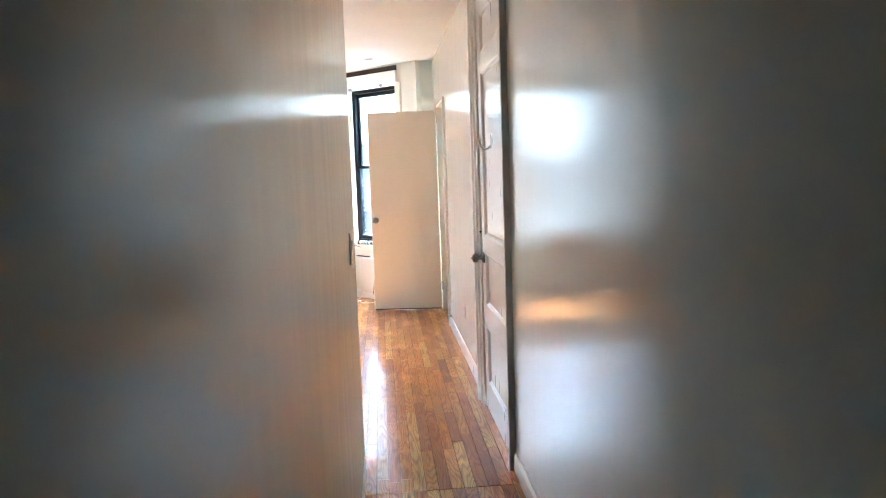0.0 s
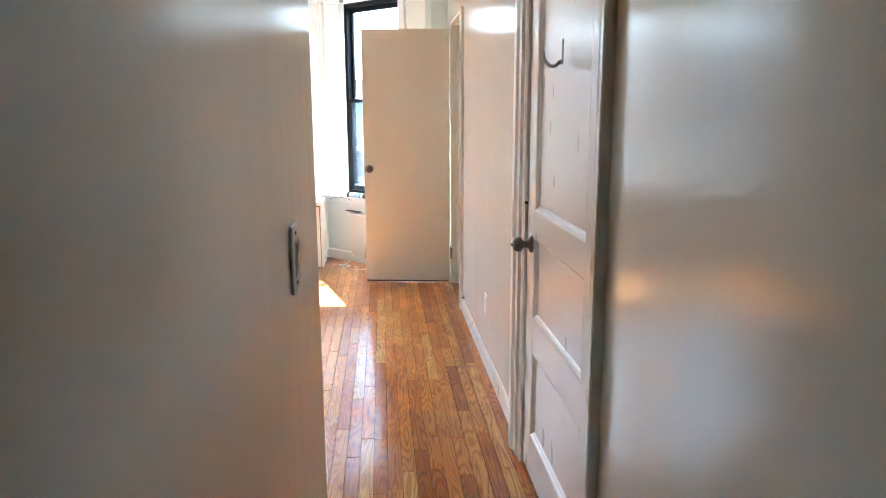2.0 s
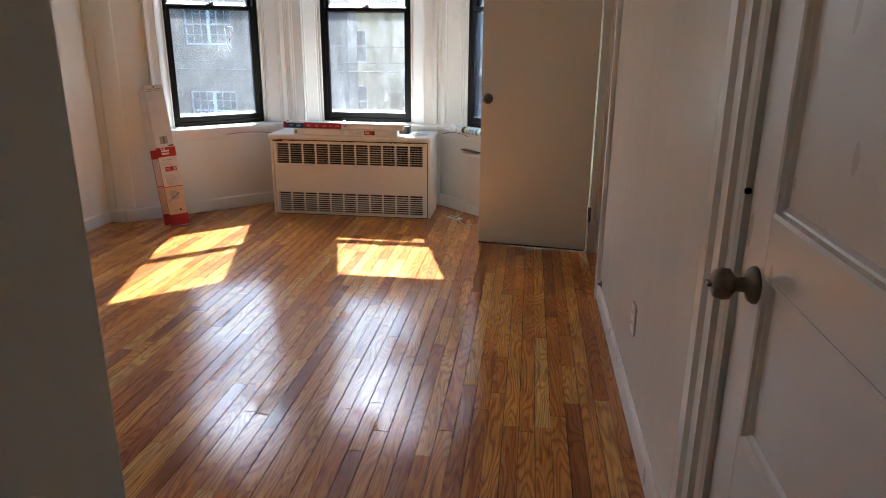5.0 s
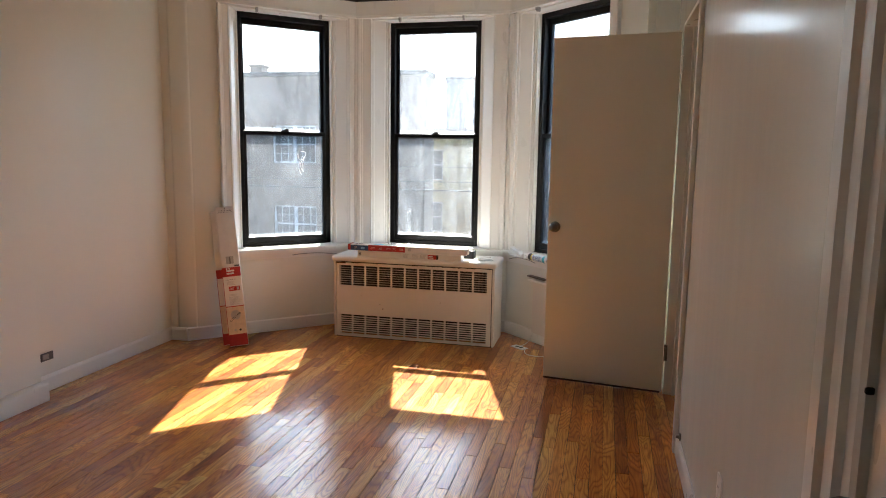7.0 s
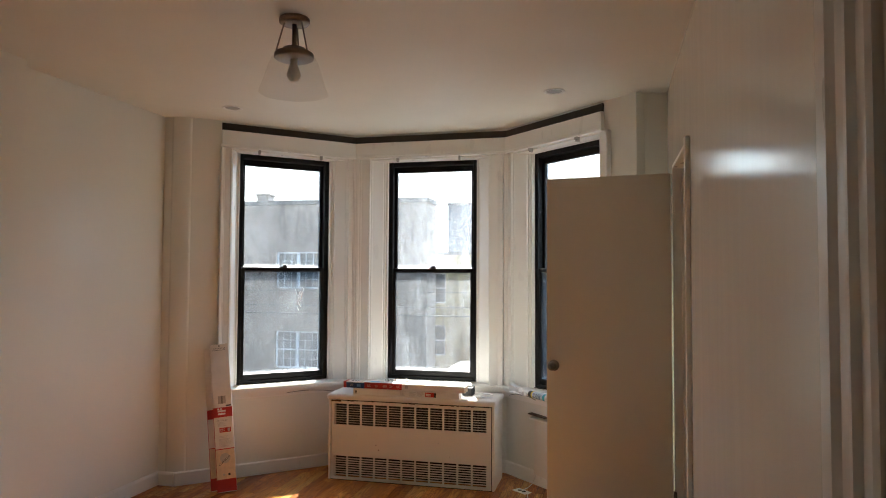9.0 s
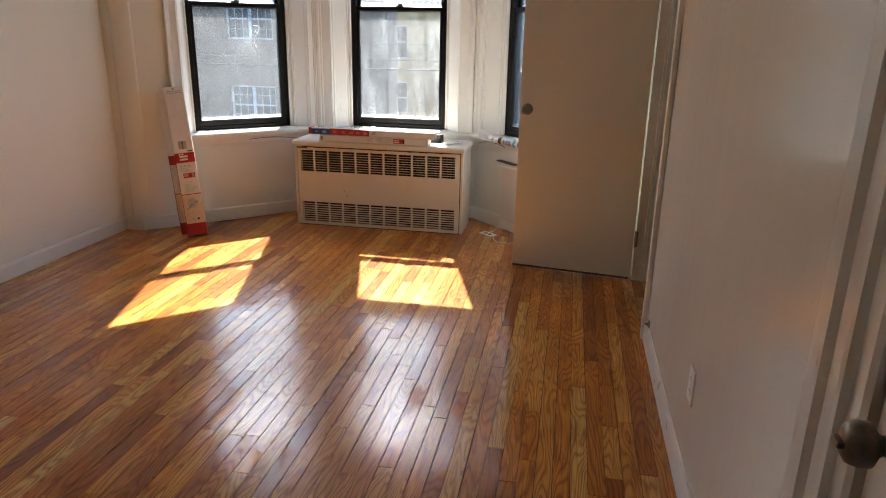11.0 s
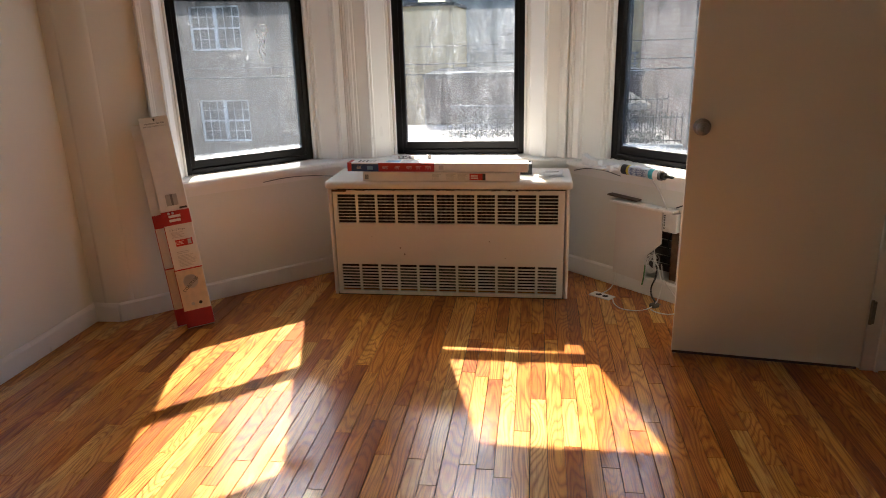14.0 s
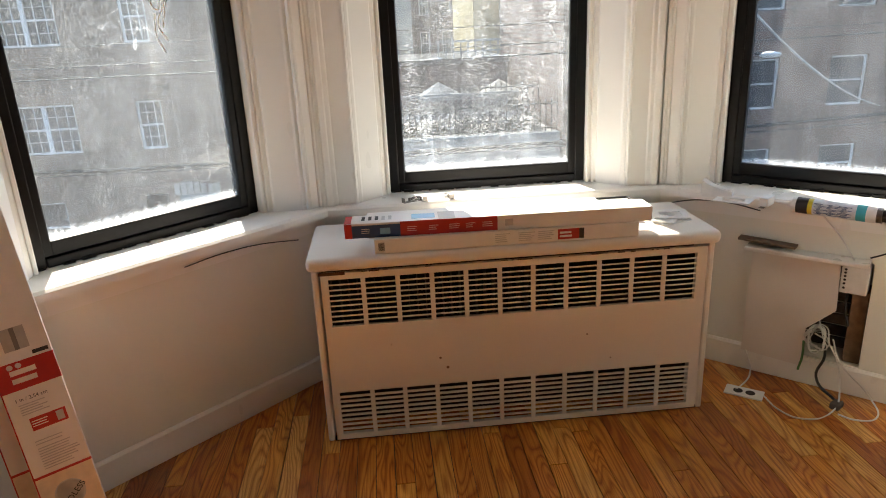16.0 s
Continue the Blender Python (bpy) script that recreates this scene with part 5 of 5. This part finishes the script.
FY = 26.0
LW = []
for z0, z1 in ((1.07, 2.36), (-1.72, -0.42)):
    LW += [(-8.62, -7.95, z0, z1, 1), (-11.83, -10.2, z0, z1, 2)]
bl = building("brick_building", -34.0, -6.3, 4.02, FY, 1.2, BRICK_L, "three-storey tan brick row house across the street", LW + [(-11.75, -10.95, -4.5, -3.05, 1, False)], BRICK_R, False)
bm = bmesh.new()
box(bm, -12.85, -12.4, FY + 0.4, FY + 0.9, 4.18, 4.42, 0.02)
box(bm, -12.9, -12.35, FY + 0.35, FY + 0.95, 4.42, 4.5, 0.02)
part("chimney", bm, BRICK_L, bl)
for x0, x1, z1, mt in ((-8.75, -8.15, -2.98, DARK), (-7.85, -6.85, -3.05, BLUEGREY)):
    bm = bmesh.new()
    box(bm, x0, x1, FY - 0.05, FY + 0.02, GROUND + 0.14, z1, 0.01)
    box(bm, x0 + 0.1, x1 - 0.1, FY - 0.07, FY - 0.03, GROUND + 0.5, z1 - 0.5, 0.01)
    part("street_door", bm, mt, bl)
bm = bmesh.new()
for k in range(7):
    x = -7.95 + k * 0.18
    box(bm, x, x + 0.14, FY - 0.06, FY + 0.03, -3.04, -2.72 + 0.05 * math.sin(k * 0.9), 0, pose(0, 0, 0, 0, 0, 0))
part("door_lintel", bm, CONC, bl)
bm = bmesh.new()
for zc in (0.35, 2.95):
    for x in (-9.6, -9.25, -8.6, -8.3):
        box(bm, x, x + 0.26, FY - 0.03, FY + 0.02, zc, zc + 0.2, 0.01)
part("brick_ornament", bm, BRICK_R, bl)
RW = []
for z0, z1 in ((1.15, 2.45), (-1.6, -0.18), (-3.95, -2.77)):
    RW += [(3.95, 5.0, z0, z1, 1, False), (6.12, 7.2, z0, z1, 1, False), (8.4, 9.4, z0, z1, 1, False), (10.95, 12.1, z0, z1, 1, False)]
building("brick_building", 3.05, 30.0, 5.2, FY, 10.0, BRICK_R, "red-brown brick apartment house across the street", RW)
br = building("low_brick_building", -5.6, 2.6, -0.25, 32.0, 6.0, BRICK_D, "low dark brick building behind the terrace", [], None, False)
rl = thing("roof_railing", (0.0, 31.9, -0.09), "white railing on the low roof", "railing")
rl.location = (0, 0, 0)
for k in range(9):
    bm = bmesh.new()
    x = 0.1 + k * 0.27
    box(bm, x, x + 0.05, 32.1, 32.15, -0.09, 0.55)
    part("post", bm, BLUEGREY, rl)
bm = bmesh.new()
box(bm, 0.05, 2.4, 32.08, 32.16, 0.5, 0.58)
box(bm, 0.05, 2.4, 32.09, 32.15, 0.15, 0.2)
part("rail", bm, BLUEGREY, rl)
ch = thing("snow_patches", (-1.0, 32.3, -0.09), "remains of snow along the low roof edge", "snow")
ch.location = (0, 0, 0)
bm = bmesh.new()
rs = random.Random(2)
for k in range(14):
    x = rs.uniform(-5, 2.2)
    w = rs.uniform(0.2, 0.9)
    box(bm, x, x + w, 31.95, 32.3, -0.091, -0.09 + rs.uniform(0.03, 0.1), 0.02)
part("snow", bm, plain("snow", (0.8, 0.82, 0.84), 0.7), ch)
building("cream_building", 2.25, 9.5, 4.3, 38.0, 8.0, CREAM, "tall cream stucco building behind the terrace", [(5.3, 5.6, 1.2, 3.2, 1, False), (5.3, 5.6, -1.8, 0.2, 1, False)], None, False)
bm = bmesh.new()
box(bm, 4.1, 5.2, 37.6, 38.05, GROUND, 4.3)
structure(finish(bm, "wall_cream_pier", plain("tan_stucco", (0.42, 0.34, 0.22), 0.9, 0, 0.08, 1.5)), "tan pier on the cream building", "wall")
building("cream_building", -11.5, -5.0, 2.6, 37.0, 6.0, CREAM, "lower cream stucco house in the gap", [(-8.9, -8.3, 0.2, 1.7, 1, False), (-8.9, -8.3, -2.4, -0.9, 1, False)], None, False)
building("grey_building", -7.0, 0.2, 3.6, 50.0, 8.0, BLUEGREY, "distant blue-grey sided city building", [], None, False)
building("dark_building", 0.2, 4.0, 5.0, 52.0, 8.0, BRICK_D, "distant dark brick building", [(0.8, 1.4, 1.6, 3.0, 1), (2.2, 2.8, 1.6, 3.0, 1), (0.8, 1.4, -0.8, 0.6, 1), (2.2, 2.8, -0.8, 0.6, 1)], None, False)
building("slate_house", -10.8, -9.0, 6.3, 48.0, 4.0, SLATE, "distant slate-blue tower house", [], None, False)

# terrace in front of the low building
bm = bmesh.new()
box(bm, -6.4, 3.0, FY + 0.1, 31.9, GROUND, -1.98)
tr = structure(finish(bm, "terrace_wall", CONC), "pale stucco street wall of a raised terrace", "wall")
bm = bmesh.new()
box(bm, -6.4, 3.0, FY + 0.05, FY + 0.4, -1.98, -1.9, 0.02)
structure(finish(bm, "trim_terrace_coping", SIDEWALK), "pale coping on the terrace wall", "trim")


def iron_fence(x0, x1, y, z0, h, label):
    e = thing("iron_fence", (0, 0, 0), label, "fence", "terrace fences")
    n = int((x1 - x0) / 0.16)
    for k in range(n + 1):
        x = x0 + (x1 - x0) * k / n
        bm = bmesh.new()
        box(bm, x - 0.012, x + 0.012, y - 0.012, y + 0.012, z0, z0 + h - 0.06)
        cyl(bm, 0.02, 0.001, 0.07, Matrix.Translation((x, y, z0 + h - 0.06)), 5)
        part("picket", bm, IRON, e)
    for z in (z0 + 0.1, z0 + h - 0.16):
        bm = bmesh.new()
        box(bm, x0, x1, y - 0.02, y + 0.02, z - 0.018, z + 0.018)
        part("rail", bm, IRON, e)
    return e


iron_fence(-3.6, 2.95, FY + 0.25, -1.9, 0.95, "black wrought-iron picket fence along the terrace wall")
iron_fence(0.2, 2.9, 28.4, -1.98, 1.35, "taller black iron fence inside the terrace")
lt = thing("lattice_screen", (0, 0, 0), "white diagonal lattice screen on the terrace", "screen")
LAT = plain("weathered_lattice", (0.3, 0.3, 0.3), 0.8)
for s in (1, -1):
    for k in range(34):
        x = -3.6 + k * 0.16
        bm = bmesh.new()
        box(bm, -0.012, 0.012, 28.0 + 0.02 * s, 28.02 + 0.02 * s, -0.62, 0.62, 0, Matrix.Translation((x, 0, -1.35)) @ pose(0, 0, 0, 0, 45 * s, 0))
        part("lath", bm, LAT, lt)
for z in (-1.8, -0.91):
    bm = bmesh.new()
    box(bm, -4.1, 2.2, 27.98, 28.06, z - 0.03, z + 0.03)
    part("rail", bm, LAT, lt)


def parasol(x, y, mat, label):
    e = thing("parasol", (x, y, -1.98), label, "parasol", "terrace parasols")
    bm = bmesh.new()
    cyl(bm, 0.02, 0.02, 1.35, Matrix.Identity(4), 8)
    part("pole", bm, IRON, e)
    bm = bmesh.new()
    n = 8
    tip = bm.verts.new((0, 0, 1.4))
    rim = [bm.verts.new((0.72 * math.cos(2 * math.pi * k / n), 0.72 * math.sin(2 * math.pi * k / n), 0.98)) for k in range(n)]
    low_ = [bm.verts.new((v.co.x, v.co.y, 0.86)) for v in rim]
    for k in range(n):
        bm.faces.new((tip, rim[k], rim[(k + 1) % n]))
        bm.faces.new((rim[k], low_[k], low_[(k + 1) % n], rim[(k + 1) % n]))
    part("canopy", bm, mat, e)
    return e


parasol(-0.2, 29.0, plain("grey_canvas", (0.2, 0.2, 0.2), 0.9), "grey open canvas parasol on the terrace")
parasol(1.75, 29.0, plain("cream_canvas", (0.34, 0.31, 0.27), 0.9), "cream open canvas parasol on the terrace")

# hedge on the terrace: many small leaves
rs = random.Random(31)
bm = bmesh.new()
for k in range(2600):
    x, y, z = rs.uniform(-4.2, 2.6), rs.uniform(26.5, 27.6), -1.95 + abs(rs.gauss(0, 0.32)) * (0.7 + 0.5 * math.sin(rs.random() * 6))
    s = rs.uniform(0.03, 0.08)
    d1_ = Vector((rs.uniform(-1, 1), rs.uniform(-1, 1), rs.uniform(-1, 1))).normalized() * s
    d2_ = d1_.cross(Vector((rs.uniform(-1, 1), rs.uniform(-1, 1), rs.uniform(-1, 1)))).normalized() * s * 0.5
    p = Vector((x, y, max(z, -1.95)))
    bm.faces.new([bm.verts.new(p - d1_), bm.verts.new(p + d2_), bm.verts.new(p + d1_), bm.verts.new(p - d2_)])
hd = finish(bm, "hedge", plain("dull_leaves", (0.05, 0.055, 0.04), 0.8, 0, 0.4, 8))
tagged(hd, "dull dark winter hedge behind the terrace fence", "hedge", "", "stuff")

# street lamp and overhead cables
sl = thing("street_lamp", (3.55, 18.0, GROUND), "grey street lamp with a curved arm and cobra head", "street lamp")
bm = bmesh.new()
cyl(bm, 0.12, 0.08, 6.95, Matrix.Identity(4), 14)
part("pole", bm, plain("galvanised_steel", (0.2, 0.2, 0.2), 0.5, 0.6), sl)
tube("arm", [(0, 0, 5.6), (0.25, 0, 5.78), (0.48, 0, 5.93), (0.7, 0, 5.92)], 0.025, IRON, sl)
bm = bmesh.new()
lathe(bm, [(0.001, -0.09), (0.1, -0.06), (0.13, 0.0), (0.1, 0.05), (0.001, 0.08)], Matrix.Translation((0.85, 0, 5.9)) @ Matrix.Diagonal((1.5, 1.0, 0.7, 1)), 16)
part("head", bm, plain("pale_lamp_head", (0.7, 0.7, 0.7), 0.3), sl, "", True)


def overhead(p, q, sag, r, label, mat=IRON):
    p, q = Vector(p), Vector(q)
    mid = (p + q) / 2 - Vector((0, 0, sag))
    return cable([tuple(p), tuple(p.lerp(mid, 0.5) - Vector((0, 0, sag * 0.25))), tuple(mid), tuple(q.lerp(mid, 0.5) - Vector((0, 0, sag * 0.25))), tuple(q)], label, r, mat, "overhead_cable", "overhead cables")


overhead((-16, 25.2, -1.95), (14, 25.2, -1.75), 0.25, 0.05, "thick black telephone cable along the facades")
overhead((-16, 25.1, -2.1), (14, 25.1, -2.0), 0.12, 0.02, "thin black telephone cable along the facades")
overhead((-16, 20.0, 0.8), (14, 20.0, 0.95), 0.1, 0.010, "thin overhead wire across the street")
overhead((-16, 20.0, 0.62), (14, 20.0, 0.8), 0.14, 0.014, "thin overhead wire across the street")
overhead((-16, 20.5, 1.15), (14, 20.5, 1.3), 0.1, 0.008, "thin overhead wire across the street")
overhead((3.7, 18.0, 1.5), (12.2, 25.4, -1.6), 0.3, 0.022, "pale service cable slanting from pole to facade", WIRE)
for k in range(3):
    pts = [(6.0 + 0.5 * k + 0.28 * math.cos(j * 1.05), 25.0, -2.25 + 0.2 * math.sin(j * 1.05)) for j in range(7)]
    cable(pts, "coil of spare cable hanging on the line", 0.018, IRON, "cable_coil", "cable coils")


# ---- floor strips ----
def bay_limit(x):
    for p, q in ((A, B), (B, C), (C, D)):
        if p.x <= x <= q.x:
            return p.y + (q.y - p.y) * (x - p.x) / (q.x - p.x) + 0.03
    return END_Y + 0.03


STRIP, GAP = 0.0572, 0.0021
LENGTHS = (0.32, 0.45, 0.6, 0.78, 0.95, 1.2)


def strip_verts(w, l):
    e, c = 0.0003, 0.0003
    a, b = w / 2, l / 2
    return [(-a, -b, -0.012), (a, -b, -0.012), (a, b, -0.012), (-a, b, -0.012), (-a, -b, -c), (a, -b, -c), (a, b, -c), (-a, b, -c),
            (-a + e, -b + e, 0), (a - e, -b + e, 0), (a - e, b - e, 0), (-a + e, b - e, 0)]


STRIP_FACES = [(k, (k + 1) % 4, 4 + (k + 1) % 4, 4 + k) for k in range(4)] + [(4 + k, 4 + (k + 1) % 4, 8 + (k + 1) % 4, 8 + k) for k in range(4)] + [(8, 9, 10, 11)]
STRIP_MESH = {}
for l in LENGTHS:
    me = bpy.data.meshes.new("plank")
    me.from_pydata(strip_verts(STRIP - GAP, l - GAP), [], STRIP_FACES)
    me.materials.append(OAK)
    STRIP_MESH[l] = me

rs = random.Random(77)
rest_v, rest_f = [], []
near_count = 0


def lay(xc, ya, yb):
    """One row of strips from ya to yb."""
    global near_count
    y = ya - rs.uniform(0.0, 0.25)
    while y < yb:
        l = rs.choice(LENGTHS)
        end = y + l
        a, b = max(y, ya), min(end, yb)
        if yb - b < 0.12:
            b = yb
        lb = b - a
        if lb > 0.01:
            cy = (a + b) / 2
            m = pose(xc + rs.uniform(-0.0007, 0.0007), cy, rs.uniform(-0.0004, 0.0), rs.gauss(0, 0.03), rs.gauss(0, 0.16), 0)
            if xc > -2.75 and 4.95 < cy < 8.75 and xc < 0 and near_count < 300:
                o = bpy.data.objects.new("plank", STRIP_MESH[l])
                scene.collection.objects.link(o)
                o.matrix_world = m @ Matrix.Diagonal((1, (lb - GAP) / (l - GAP), 1, 1))
                o.parent = FLOOR
                near_count += 1
            else:
                k = len(rest_v)
                rest_v.extend(tuple(m @ Vector(v)) for v in strip_verts(STRIP - GAP, lb - GAP))
                rest_f.extend(tuple(i + k for i in f) for f in STRIP_FACES)
        y = b if b >= yb else end


x = -STRIP / 2 - 0.002
while x > WEST_FAR - 0.05:
    top = bay_limit(x)
    if x > CORR_W:
        lay(x, NEAR_Y, 3.845)
        lay(x, 3.848, top)
    else:
        lay(x, CORR_END, top)
    x -= STRIP
x = STRIP / 2 - 0.002
while x < 1.0:
    lay(x, CLOSET[0] - 0.2 if x > T else CLOSET[0], CLOSET[1] if x < T + 0.06 else 8.3)
    x += STRIP
me = bpy.data.meshes.new("planks_further_off")
me.from_pydata(rest_v, [], rest_f)
me.materials.append(OAK)
o = new("planks_further_off", me)
o.parent = FLOOR
tagged(o, kind="stuff")
